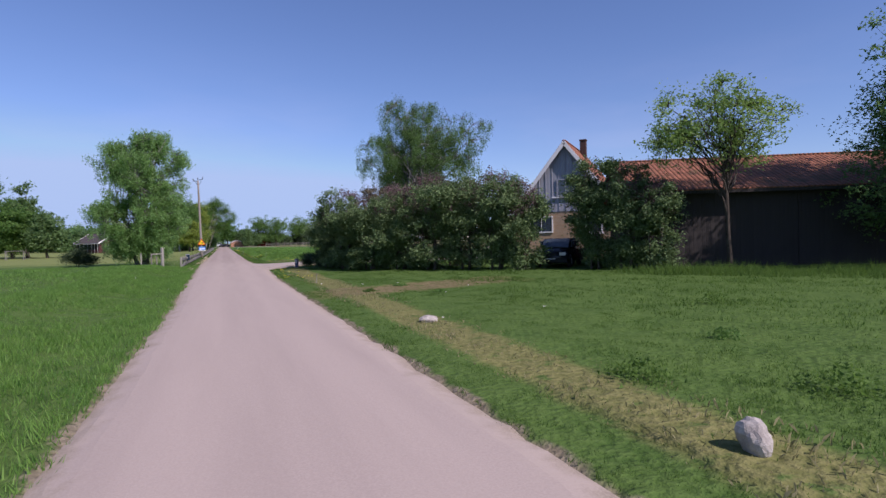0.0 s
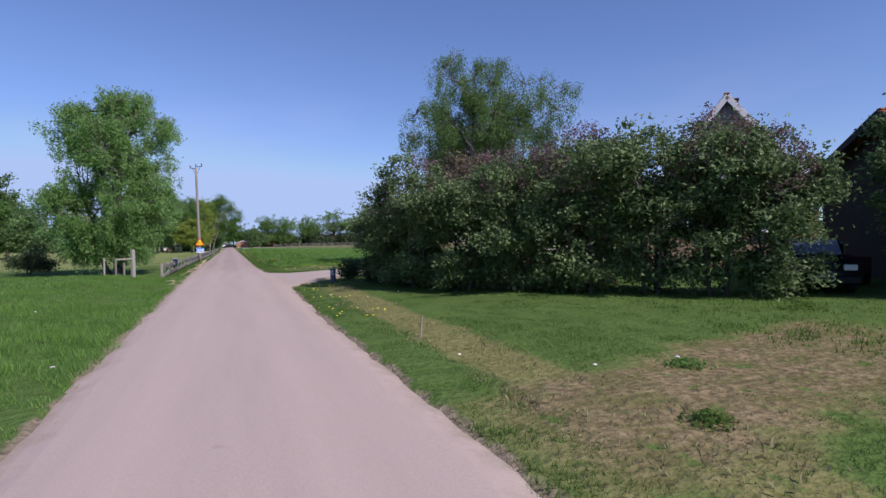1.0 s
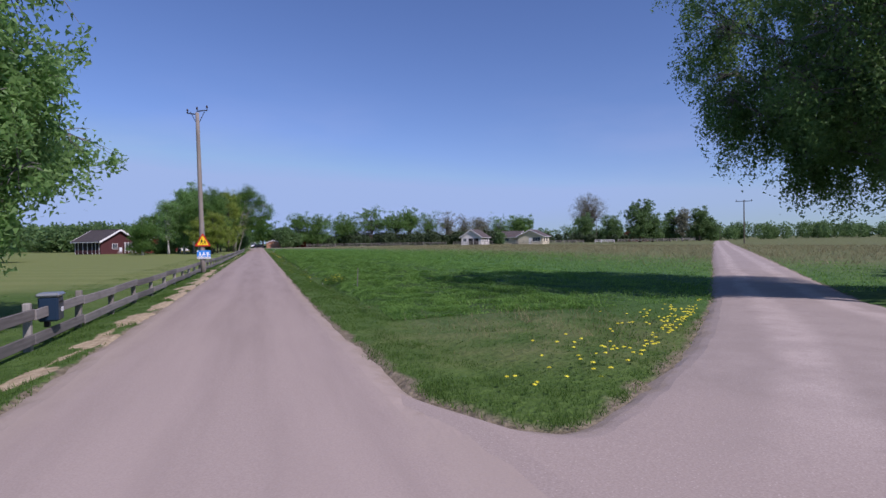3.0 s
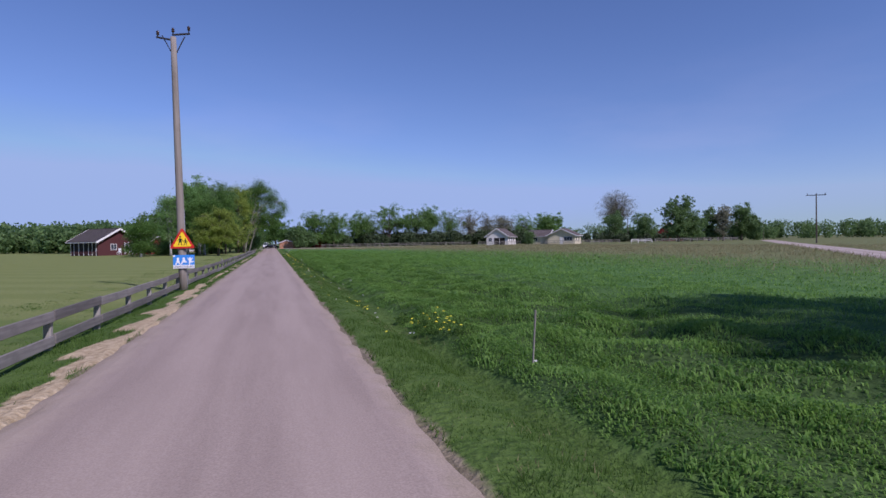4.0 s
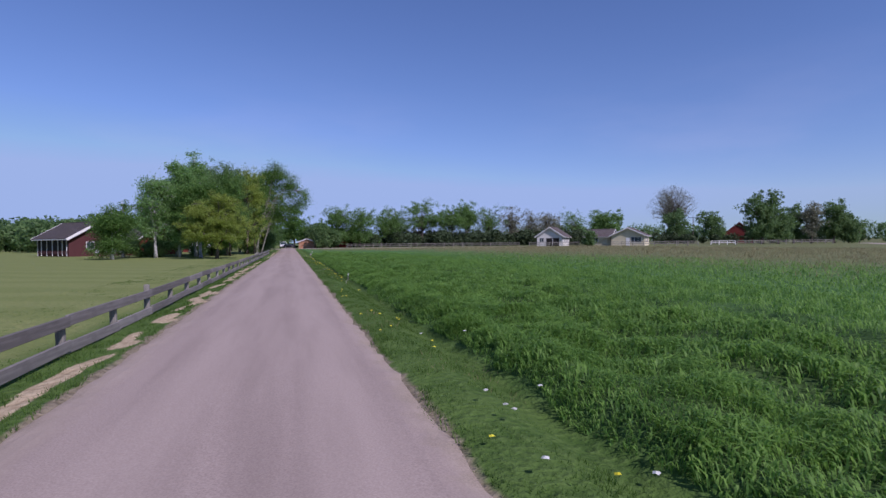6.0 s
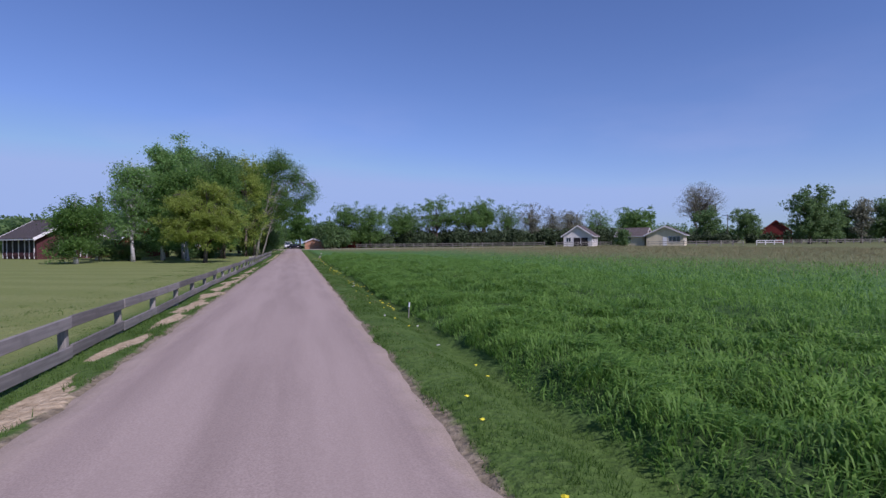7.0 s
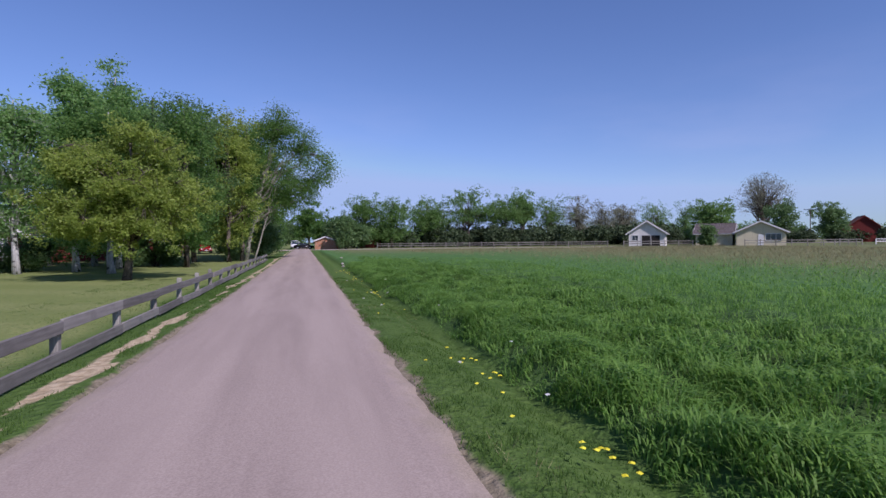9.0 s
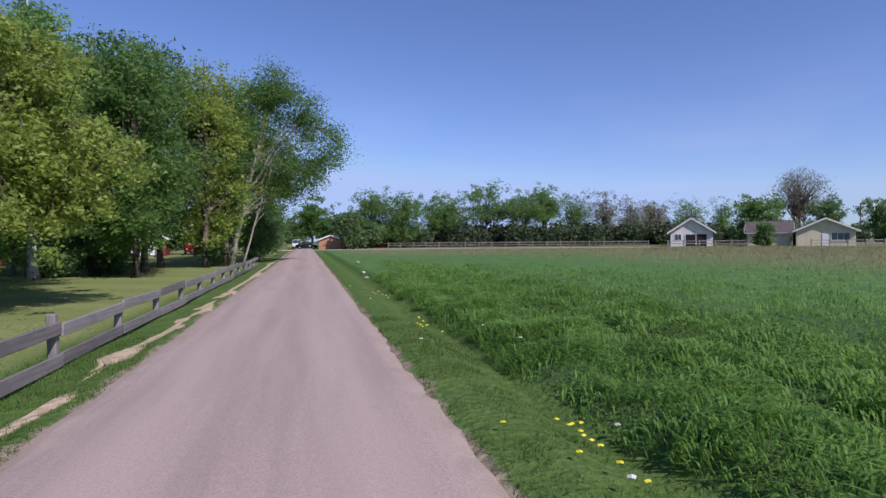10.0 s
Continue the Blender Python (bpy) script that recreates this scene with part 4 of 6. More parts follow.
for x, y, h, r in [(3.5, 4.7, 0.22, 0.34), (4.9, 3.5, 0.26, 0.42), (9.2, 9.0, 0.24, 0.4), (8.9, 17.2, 0.16, 0.4), (10.6, 21.0, 0.22, 0.4), (6.2, 6.0, 0.16, 0.25), (-4.2, 6.4, 0.35, 0.5), (-3.4, 7.2, 0.3, 0.4), (-5.0, 8.0, 0.35, 0.5), (5.2, 15.2, 0.08, 0.25), (3.4, 16.4, 0.08, 0.2), (4.9, 18.2, 0.08, 0.25),
                   (2.85, 61.7, 0.26, 0.3), (3.1, 61.0, 0.28, 0.36), (2.75, 63.7, 0.24, 0.16), (3.0, 62.4, 0.26, 0.3), (3.1, 90.4, 0.3, 0.35), (3.3, 106.5, 0.32, 0.35), (3.2, 116.2, 0.32, 0.4), (3.5, 126.0, 0.3, 0.35), (4.4, 137.0, 0.32, 0.4), (6.0, 138.5, 0.3, 0.4), (5.0, 141.0, 0.3, 0.4)]:
    weed(x, y, h, r, int(900 * r + 1), "low clump of broad-leaved weeds in the grass")


# grove west of the road, further on
def grove_tree(x, y, h, w, mat, bark, label, n=420, lean=(0, 0), low=0.10, leaf=0.195, r=0.2, per=36, limbs=36, solid=1.0, limb_bark="bark"):
    lob = [blob(lean[0], lean[1], h * 0.62, w, w, h * 0.30, 2), blob(0.8 * lean[0], lean[1] * 0.8, h * (low + 0.12), 0.85 * w, 0.85 * w, h * 0.2, 1.2), blob(lean[0] * 1.2, lean[1] * 1.2, h * 0.84, 0.62 * w, 0.62 * w, h * 0.16, 0.8)]
    return tree("grove_tree", x, y, lob, [(lean[0], lean[1], h * 0.95, r, 0, 0)], limbs, n, per, leaf, mat, bark, label, cluster_r=0.5, shell=0.3, group="grove by the road", droop=0.35, solid=solid, category="tree", limb_bark=limb_bark, twigs=limb_bark != "bark", clump=0.2, boughs=max(40, n // 6))


BIRCH, POPLAR, OAK = "tall birch in the grove, fresh green leaves and pale trunk", "leaning pale-barked poplar, thinly leaved, at the roadside", "broad young oak with yellow-green spring leaves on the lawn"
tree("grove_tree", -8.0, 147.0, [blob(0.1, 0, 5.4, 3.2, 3.1, 1.8, 3), blob(-2.3, 0.3, 4.0, 1.9, 1.9, 1.3, 1.3), blob(1.8, -0.4, 3.7, 1.9, 1.9, 1.3, 1.4), blob(0.4, 0.2, 7.0, 1.9, 1.8, 0.9, 0.8), blob(-1.0, -1.2, 2.7, 1.9, 1.5, 0.9, 1.0), blob(1.0, -0.8, 2.3, 1.6, 1.5, 0.8, 0.8), blob(-2.4, -0.2, 5.6, 1.3, 1.3, 0.9, 0.6)],
     [(0.2, 0, 7.0, 0.2, 0, 0)], 70, 900, 80, 0.125, "oak_leaf", "bark", OAK, cluster_r=0.27, shell=0.4, group="grove by the road", droop=0.2, boughs=140)
grove_tree(-7.9, 160.5, 11.6, 2.6, "birch_leaf", "bark", "tall grove tree with deep green leaves", 480, low=0.17)
grove_tree(-10.6, 163.5, 13.2, 2.8, "wood_leaf", "bark", "tall grove tree with deep green leaves", 480, low=0.17)
grove_tree(-19.5, 150.0, 6.4, 2.7, "birch_leaf", "white_bark", "bushy small birch on the lawn", 380, low=0.15)
grove_tree(-13.6, 157.0, 12.9, 1.7, "willow_leaf", "white_bark", BIRCH, 560, low=0.12)
grove_tree(-12.2, 160.5, 14.5, 1.75, "willow_leaf", "white_bark", BIRCH, 520, low=0.17)
grove_tree(-15.5, 166.0, 12.0, 2.6, "birch_leaf", "white_bark", BIRCH, 460)
grove_tree(-9.0, 166.5, 13.5, 3.4, "wood_leaf", "bark", "tall grove tree with deep green leaves", 520, low=0.21)
grove_tree(-9.4, 172.0, 13.9, 3.3, "birch_leaf", "bark", "tall grove tree with deep green leaves", 460, low=0.21)
grove_tree(-6.2, 170.0, 14.2, 3.2, "oak_leaf", "bark", "tall grove tree with olive green leaves", 460, low=0.21)
grove_tree(-12.9, 171.0, 14.2, 2.5, "birch_leaf", "bark", "tall grove tree with deep green leaves", 420, low=0.21)
grove_tree(-5.4, 172.5, 12.6, 2.2, "birch_leaf", "bark", "tall grove tree with deep green leaves", 380, low=0.21)
grove_tree(-7.2, 181.0, 15.0, 3.4, "birch_leaf", "bark", "tall grove tree with deep green leaves", 460, low=0.21)
grove_tree(-5.0, 187.0, 13.0, 3.0, "birch_leaf", "bark", "tall grove tree with deep green leaves", 380, (1.6, 0))
tree("grove_tree", -5.3, 175.0, [blob(6.6, 0.8, 9.2, 2.2, 2.3, 2.6, 2.0), blob(4.8, 0.8, 12.0, 2.3, 2.4, 2.0, 1.6), blob(5.0, 0.7, 6.9, 2.6, 2.3, 1.7, 2.0), blob(3.6, 0.5, 13.8, 1.7, 1.7, 1.3, 0.9), blob(1.6, 0.9, 10.4, 2.3, 2.3, 3.0, 3.0), blob(4.0, 1.4, 5.3, 1.8, 1.7, 1.1, 0.7), blob(0.5, 1.2, 7.4, 1.9, 1.9, 2.4, 1.7), blob(2.1, 0.3, 12.8, 1.7, 1.7, 1.3, 0.7)],
     [(3.2, 0.2, 14.8, 0.20, 0, 0), (3.0, 0.4, 7.6, 0.09, 0.75, 0.4)], 40, 1050, 40, 0.155, "birch_leaf", "pale_bark", POPLAR, cluster_r=0.45, shell=0.3, group="grove by the road", limb_bark="poplar_limb", clump=0.19, boughs=170)
grove_tree(-6.6, 184.5, 14.0, 3.2, "birch_leaf", "bark", "tall grove tree with deep green leaves", 420, low=0.2)
grove_tree(-4.0, 181.0, 4.4, 1.5, "wood_leaf", "bark", "dark bush at the foot of the grove", 200, low=0.1)
grove_tree(-17.0, 176.0, 10.4, 3.0, "wood_leaf", "bark", "tall grove tree with deep green leaves", 420)
grove_tree(-4.6, 198.0, 7.0, 2.6, "wood_leaf", "bark", "dark roadside tree beyond the grove", 320, low=0.15)
grove_tree(-9.5, 196.0, 9.0, 3.0, "wood_leaf", "bark", "dark roadside tree beyond the grove", 320, low=0.2)
grove_tree(-10.6, 153.5, 10.0, 2.8, "birch_leaf", "white_bark", BIRCH, 460, low=0.2)
grove_tree(-16.0, 155.0, 10.6, 2.5, "willow_leaf", "white_bark", BIRCH, 480, low=0.28, limb_bark="white_bark", solid=0.8)
grove_tree(-22.0, 164.0, 8.2, 1.9, "birch_leaf", "white_bark", BIRCH, 300, solid=0.6)
grove_tree(-20.0, 170.0, 9.0, 2.6, "birch_leaf", "white_bark", BIRCH, 300)


for x, y, h, w in [(-10.6, 163.0, 2.5, 1.5), (-12.4, 162.2, 2.2, 1.3), (-17.2, 158.6, 2.6, 1.6), (-19.6, 157.2, 2.3, 1.5), (-6.5, 172.6, 2.8, 1.1)]:
    tree("grove_shrub", x, y, [blob(0, 0, h * 0.5, w, w, h * 0.5, 2), blob(0.5 * w, 0.2, h * 0.35, 0.8 * w, 0.8 * w, h * 0.35, 1)], [(0.1, 0, h * 0.8, 0.05, 0, 0), (-0.3, 0.1, h * 0.7, 0.04, -0.1, 0)], 16, 170, 34, 0.16, "wood_leaf", "dark_bark",
         "dark bush growing under the grove's trees", cluster_r=0.26, shell=0.4, category="shrub", group="undergrowth in the grove", twigs=False)


# woods in the distance
def far_tree(x, y, h, w, mat, label, n=150, leaf=0.55, low=0.22, group="distant trees", solid=1.0, base=None, limbs=16, shell=0.2):
    lob = [blob(0, 0, h * 0.66, w, w, h * 0.30, 2), blob(0.3 * w, 0, h * (low + 0.2), 0.8 * w, 0.8 * w, h * 0.2, 1), blob(-0.3 * w, 0, h * (low + 0.22), 0.7 * w, 0.7 * w, h * 0.18, 1)]
    return tree("far_tree", x, y, lob, [(0.2, 0, h * 0.85, 0.022 * h + 0.06, 0, 0), (-0.3 * w, 0, h * 0.7, 0.012 * h + 0.03, 0.05, 0)], limbs, n, 29, 1.17 * leaf, mat, "bark", label, cluster_r=0.42, shell=shell, group=group, twigs=False, sides=5, solid=solid, clump=0.27, boughs=max(30, n // 4))


GREEN, BUD = "broad green tree in the row behind the field", "tree coming into pale grey-green leaf behind the field"
for x, y, h, w, low in [(14.4, 255, 13.6, 3.8, 0.06), (21.2, 255, 13.0, 4.1, 0.06), (31.3, 262, 14.1, 4.3, 0.24), (42.7, 262, 15.8, 6.0, 0.28), (53.0, 262, 15.7, 4.6, 0.28), (59.1, 264, 15.8, 3.0, 0.28)]:
    far_tree(x, y, h, 1.22 * w, "row_leaf", GREEN, 380 if low > 0.1 else 460, 0.28, low, "tree row", limbs=50)
for x, y, h, w, mat, n, sol in [(66.5, 262, 15.2, 3.7, "row_leaf", 260, 0.9), (74.9, 262, 14.8, 4.1, "bud_leaf", 260, 0.7), (82.0, 262, 13.2, 2.8, "bud_leaf", 200, 0.7), (88.8, 262, 13.2, 3.2, "bud_leaf", 220, 0.7), (97.1, 258, 13.0, 4.2, "row_leaf", 230, 0.7), (104.6, 256, 12.2, 2.4, "row_leaf", 170, 0.8), (36.5, 270, 11.5, 3.4, "bud_leaf", 200, 0.7), (93.0, 266, 12.0, 3.0, "bud_leaf", 200, 0.7)]:
    far_tree(x, y, h, 1.25 * w, mat, BUD, int(1.25 * n), 0.25, 0.2, "tree row", sol, limbs=110, shell=0.15)
for x, y, h, w, mat in [(11, 238, 5.5, 2.4, "wood_leaf"), (7.8, 245, 8.1, 2.9, "wood_leaf"), (-8, 246, 9, 3, "birch_leaf"), (-14, 240, 9, 3, "wood_leaf"), (-3, 290, 9, 4, "wood_leaf"), (1.5, 266, 12.6, 3.6, "birch_leaf"), (4.8, 249, 7.0, 2.8, "birch_leaf"), (8.6, 236, 6.6, 2.2, "wood_leaf")]:
    far_tree(x, y, h, w, mat, "green tree at the far end of the road", 260, 0.36, 0.12)
# trees round the farther houses
for x, y, h, w, mat, n, sol in [(93, 231, 10.8, 5.4, "row_leaf", 460, 1), (76.3, 211.8, 4.2, 1.15, "wood_leaf", 110, 1), (133.4, 251.4, 12.3, 4.6, "wood_leaf", 360, 1), (142.0, 243.7, 12.0, 4.0, "wood_leaf", 320, 1), (129.0, 208.6, 15.8, 4.9, "wood_leaf", 520, 1), (134.0, 208.0, 10.0, 3.6, "wood_leaf", 280, 1), (149.0, 217.0, 12.6, 2.9, "wood_leaf", 260, 1), (151.0, 212.5, 12.4, 2.6, "bud_leaf", 220, 0.8), (156.5, 210.0, 13.8, 3.6, "wood_leaf", 340, 1), (160.5, 208.6, 8.6, 3.0, "wood_leaf", 240, 1)]:
    far_tree(x, y, h, w, mat, "leafy tree behind the farther houses", n, 0.36, 0.06, solid=sol)
tree("far_tree", 153.3, 279.2, [blob(0, 0, 17.0, 9.6, 9.6, 5.8, 3), blob(-1.5, 0, 20.5, 6.4, 6.4, 3.8, 1.5), blob(5.5, 0, 13.0, 5.0, 5.0, 3.4, 0.8), blob(-6.0, 0, 12.0, 4.4, 4.4, 3.0, 0.7)],
     [(-0.5, 0, 19.0, 0.55, 0, 0), (4.2, 0, 17.5, 0.3, 0.2, 0), (-4.5, 0, 16.5, 0.28, -0.2, 0)], 200, 1000, 11, 0.28, "bud_leaf", "bark", "tall bare-looking tree with its first leaves", cluster_r=0.7, shell=0.2, group="distant trees", sides=6, boughs=240, clump=0.1)
# left of the road, beyond the lawn
for x, y, h, w, mat in [(-33.8, 115, 8.6, 3.2, "birch_leaf"), (-28.2, 112.5, 8.2, 2.5, "wood_leaf"), (-33.8, 123, 14.2, 1.3, "wood_leaf"), (-39.2, 119, 17.5, 3.4, "birch_leaf"), (-38, 130, 13, 2.8, "birch_leaf"), (-37, 118, 7.5, 3.2, "oak_leaf"), (-37, 106, 5.6, 2.6, "birch_leaf"), (-44, 120, 13, 4.0, "birch_leaf"), (-24, 208, 9, 3.5, "wood_leaf"), (-25, 196, 9.5, 3, "birch_leaf"), (-19, 217, 8, 3.6, "wood_leaf"), (-13, 216, 7.5, 3.6, "birch_leaf"), (-8, 214, 7, 3.2, "wood_leaf")]:
    far_tree(x, y, h, w, mat, "leafy bushy tree standing on the grass", 260, 0.34, 0.12)


def far_woods(name, rows, label, mat="wood_leaf", leaf=0.044):
    """Distant woodland, more than could be counted: clumps of leaves in uneven crowns."""
    pts, m = [], 260
    for x0, y0, x1, y1, h, n in rows:
        for i in range(n):
            k = RNG.random()
            cx, cy = x0 + (x1 - x0) * k, y0 + (y1 - y0) * k + RNG.normal() * 5
            hh = h * (0.65 + 0.5 * RNG.random())
            w = hh * (0.35 + 0.2 * RNG.random())
            d = RNG.normal(size=(m, 3))
            d /= np.linalg.norm(d, axis=1, keepdims=True)
            pts.append(np.array([cx, cy, hh * 0.5]) + d * (0.55 + 0.45 * RNG.random((m, 1))) * np.array([w, w, hh * 0.5]))
    P = np.concatenate(pts)
    size = 1.2 * leaf * np.mean([r[4] for r in rows])
    tagged(leaves(name, P, size, mat, None, 0.7, 0.3), label, "woods", kind="stuff")


far_woods("distant_woods", [(-130, 330, -40, 300, 11, 70), (-75, 262, -26, 268, 9, 70), (-150, 255, -75, 262, 9, 70), (-60, 236, -34, 228, 8, 40)], "distant green woodland behind the lawn", leaf=0.085)
far_woods("distant_woods", [(190, 255, 330, 235, 8, 80), (330, 235, 420, 180, 9, 60), (420, 180, 480, 40, 10, 60), (100, 330, 260, 330, 9, 60)], "low distant woodland on the horizon beyond the field", leaf=0.075)
far_woods("undergrowth", [(6, 268, 100, 256, 5.2, 220), (100, 250, 190, 246, 4.0, 80)], "dark undergrowth beneath the row of trees", "hedge_leaf", 0.11)


# ---- buildings ----
def window(parent, cx, y, cz, w, h, frame="white", bars=1, side=0, name="window"):
    """A window on a gable wall (side 0, at depth y) or on a long wall (side 1, at width y)."""
    m = Matrix() if side == 0 else Matrix.Rotation(radians(90), 4, "Z")
    if side == 0:
        base = Matrix.Translation((cx, y, cz))
    else:
        base = Matrix.Translation((y, cx, cz)) @ m
    bm = bmesh.new()
    t = 0.08
    for a in ((-w / 2, 0, 0, t, 0.08, h + t), (w / 2, 0, 0, t, 0.08, h + t), (0, 0, h / 2, w - t, 0.078, t), (0, 0, -h / 2, w - t, 0.078, t)):
        slab(bm, *a, base)
    for k in range(1, bars + 1):
        slab(bm, -w / 2 + w * k / (bars + 1), 0, 0, 0.05, 0.07, h - t, base)
    f = part(name, bm, frame, parent)
    bm = bmesh.new()
    slab(bm, 0, 0, 0, w - 0.02, 0.03, h - 0.02, base)
    part("pane", bm, "glass", f)
    return f


def gable_house(name, x, y, turn, width, length, eave, ridge, wall, roof, label, over=0.4, gable_wall=None, split=None, trim="white", group="", category="house", barge=0.24):
    """A house with its gable towards local -y and its ridge along local y. Returns the empty."""
    e = empty(name, pose(x, y, 0, 0, 0, turn), label, category, group)
    w = width / 2
    bm = bmesh.new()
    prof = [(-w, -0.2), (w, -0.2), (w, eave), (0, ridge - 0.05), (-w, eave)]
    lo = prof if split is None else [(-w, -0.2), (w, -0.2), (w, split), (-w, split)]
    a = [bm.verts.new((px, 0, pz)) for px, pz in lo]
    b = [bm.verts.new((px, length, pz)) for px, pz in lo]
    bm.faces.new(a), bm.faces.new(b[::-1])
    for i in range(len(lo)):
        bm.faces.new((a[i], b[i], b[(i + 1) % len(lo)], a[(i + 1) % len(lo)]))
    bmesh.ops.recalc_face_normals(bm, faces=bm.faces)
    part("wall", bm, wall, e)
    if split is not None:
        bm = bmesh.new()
        up = [(-w - 0.02, split), (w + 0.02, split), (w + 0.02, eave), (0, ridge - 0.05), (-w - 0.02, eave)]
        a = [bm.verts.new((px, -0.03, pz)) for px, pz in up]
        b = [bm.verts.new((px, length + 0.03, pz)) for px, pz in up]
        bm.faces.new(a), bm.faces.new(b[::-1])
        for i in range(len(up)):
            bm.faces.new((a[i], b[i], b[(i + 1) % len(up)], a[(i + 1) % len(up)]))
        bmesh.ops.recalc_face_normals(bm, faces=bm.faces)
        part("gable_boarding", bm, gable_wall or wall, e)
    slope = math.atan2(ridge - eave, w)
    run = (w + over) / math.cos(slope)
    for s in (-1, 1):
        m = Matrix.Translation((0, length / 2, ridge)) @ Matrix.Rotation(s * slope, 4, "Y") @ Matrix.Translation((s * run / 2, 0, 0.06))
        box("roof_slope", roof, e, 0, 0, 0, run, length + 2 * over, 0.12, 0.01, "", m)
        for yy in (-over - 0.02, length + over + 0.02):
            mb = Matrix.Translation((0, yy, ridge)) @ Matrix.Rotation(s * slope, 4, "Y") @ Matrix.Translation((s * run / 2, 0, -0.02))
            box("bargeboard", trim, e, 0, 0, 0, run + 0.02, 0.04, barge, 0.005, "", mb)
        box("eaves_board", trim, e, s * (w + over + 0.012), length / 2, eave - over * math.tan(slope) - 0.01, 0.03, length + 2 * over - 0.1, 0.14, 0.005)
    box("ridge_cap", roof, e, 0, length / 2, ridge + 0.13, 0.24, length + 2 * over - 0.06, 0.09, 0.03)
    return e


# farmhouse behind the lilacs
h = gable_house("farmhouse", 21.0, 32.3, -45, 7.0, 8.0, 3.35, 7.75, "brick", "tile_red", "farmhouse with yellow brick, grey boarded gable and red tiled roof", 0.35, "grey_boards", 3.15)
for k in range(15):
    xx = -3.15 + 0.45 * k
    top = 3.35 + (7.65 - 3.35) * (1 - abs(xx) / 3.5)
    box("batten", "grey_boards", h, xx, -0.045, (3.2 + top) / 2, 0.05, 0.03, top - 3.2, 0.004)
window(h, 1.8, -0.03, 2.27, 1.05, 1.2, "white", 0)
box("sill", "white", h, 1.8, -0.08, 1.62, 1.3, 0.16, 0.06)
window(h, -1.7, -0.03, 2.3, 1.5, 1.05, "white", 1)
window(h, 0.0, -0.06, 4.75, 1.1, 1.1, "grey_boards", 1)
box("sill", "white", h, 0.0, -0.09, 4.1, 1.9, 0.12, 0.08)
c = box("chimney", "soot_brick", h, 0.5, 4.3, 7.8, 0.44, 0.44, 1.4, 0.02)
box("chimney_cap", "soot_brick", c, 0.5, 4.3, 8.5, 0.52, 0.52, 0.10, 0.02)
# long barn with a tiled roof
BARN_D = 9.2
b = gable_house("barn", 19.15, 24.2, -119.4, BARN_D, 17.0, 3.5, 5.2, "dark_boards", "tile_moss", "long low barn with dark walls and a mossy red tiled roof", 0.6, "dark_boards", 3.1, "dark_boards", "", "barn")
bm = bmesh.new()
slab(bm, BARN_D / 2 + 0.08, 8.0, 1.4, 0.06, 3.0, 2.7, None, 0.01)
part("barn_door", bm, "dark_boards", b)
box("front_boarding", "dark_boards", b, BARN_D / 2 + 0.035, 8.5, 1.7, 0.06, 17.0, 3.5, 0.01)

# pale bungalows beyond the field
a = gable_house("bungalow", 70.1, 222.4, -37, 7.2, 11.0, 2.9, 5.3, "white_boards", "tile_grey", "white boarded bungalow with a grey gabled roof", 0.6, group="bungalows")
window(a, -2.3, -0.03, 1.75, 1.2, 1.1, "white", 1)
# flat dark panel on the closed wall, painted as the opening's shade
box("terrace_opening", "inside_shade", a, 0.8, -0.02, 1.15, 3.6, 0.06, 2.2, 0.01, "dark panel painted for the shade in the terrace opening")
for xx in (-1.05, 0.8, 2.65):
    box("door_post", "white", a, xx, -0.07, 1.15, 0.09, 0.05, 2.2, 0.005)
for yy in (2.0, 5.0, 8.0):
    window(a, yy, 3.63, 1.7, 1.3, 1.2, "white", 1, 1)
b2 = gable_house("bungalow", 85.8, 208.6, -42, 8.4, 9.0, 2.8, 4.75, "cream", "tile_grey", "cream boarded bungalow with a low grey gabled roof", 0.6, group="bungalows")
window(b2, 2.1, -0.03, 1.6, 2.6, 1.4, "white", 2)
box("house_door", "white", b2, 0.0, -0.03, 1.1, 0.95, 0.06, 2.1, 0.01, "white door")
for yy in (2.0, 5.5):
    window(b2, yy, 4.23, 1.6, 1.4, 1.2, "white", 1, 1)
wing = gable_house("bungalow_wing", 86.5, 216.4, 45, 8.0, 6.8, 2.6, 4.5, "cream", "tile_grey", "long side wing with cream walls and grey roof", 0.5, group="bungalows")
window(wing, 4.0, -4.03, 1.6, 1.4, 1.2, "white", 1, 1)
# red houses
r = gable_house("red_barn", 154.0, 244.0, -42, 9.0, 12, 3.8, 7.4, "red_boards", "tile_red", "distant falu red barn with a steep roof", 0.4, trim="red_boards", category="barn")
r2 = gable_house("red_cottage", -28.3, 174.8, 45, 8.0, 9.0, 2.75, 5.0, "brown_boards", "tile_dark", "brown-red cottage with a posted veranda and a dark roof", 0.6, group="red cottages", barge=0.36)
window(r2, -1.0, -0.03, 1.5, 1.1, 1.1, "white", 1)
for xx in (0.9, 1.7, 2.5, 3.3):
    box("porch_post", "white", r2, xx, -0.5, 1.2, 0.1, 0.1, 2.4, 0.01)
window(r2, 2.2, -0.03, 1.35, 1.7, 1.7, "white", 2)
# the veranda's shade is a flat dark panel on the long wall
box("veranda_front", "inside_shade", r2, -4.03, 4.5, 1.35, 0.06, 8.4, 1.9, 0.01, "dark panel painted for the shade in the veranda")
for yy in (0.4, 1.6, 2.8, 4.4, 6.0, 7.6, 8.7):
    box("veranda_post", "white", r2, -4.1, yy, 1.2, 0.09, 0.09, 2.5, 0.01)
box("veranda_rail", "brown_boards", r2, -4.1, 4.5, 0.5, 0.06, 8.6, 0.5, 0.01)
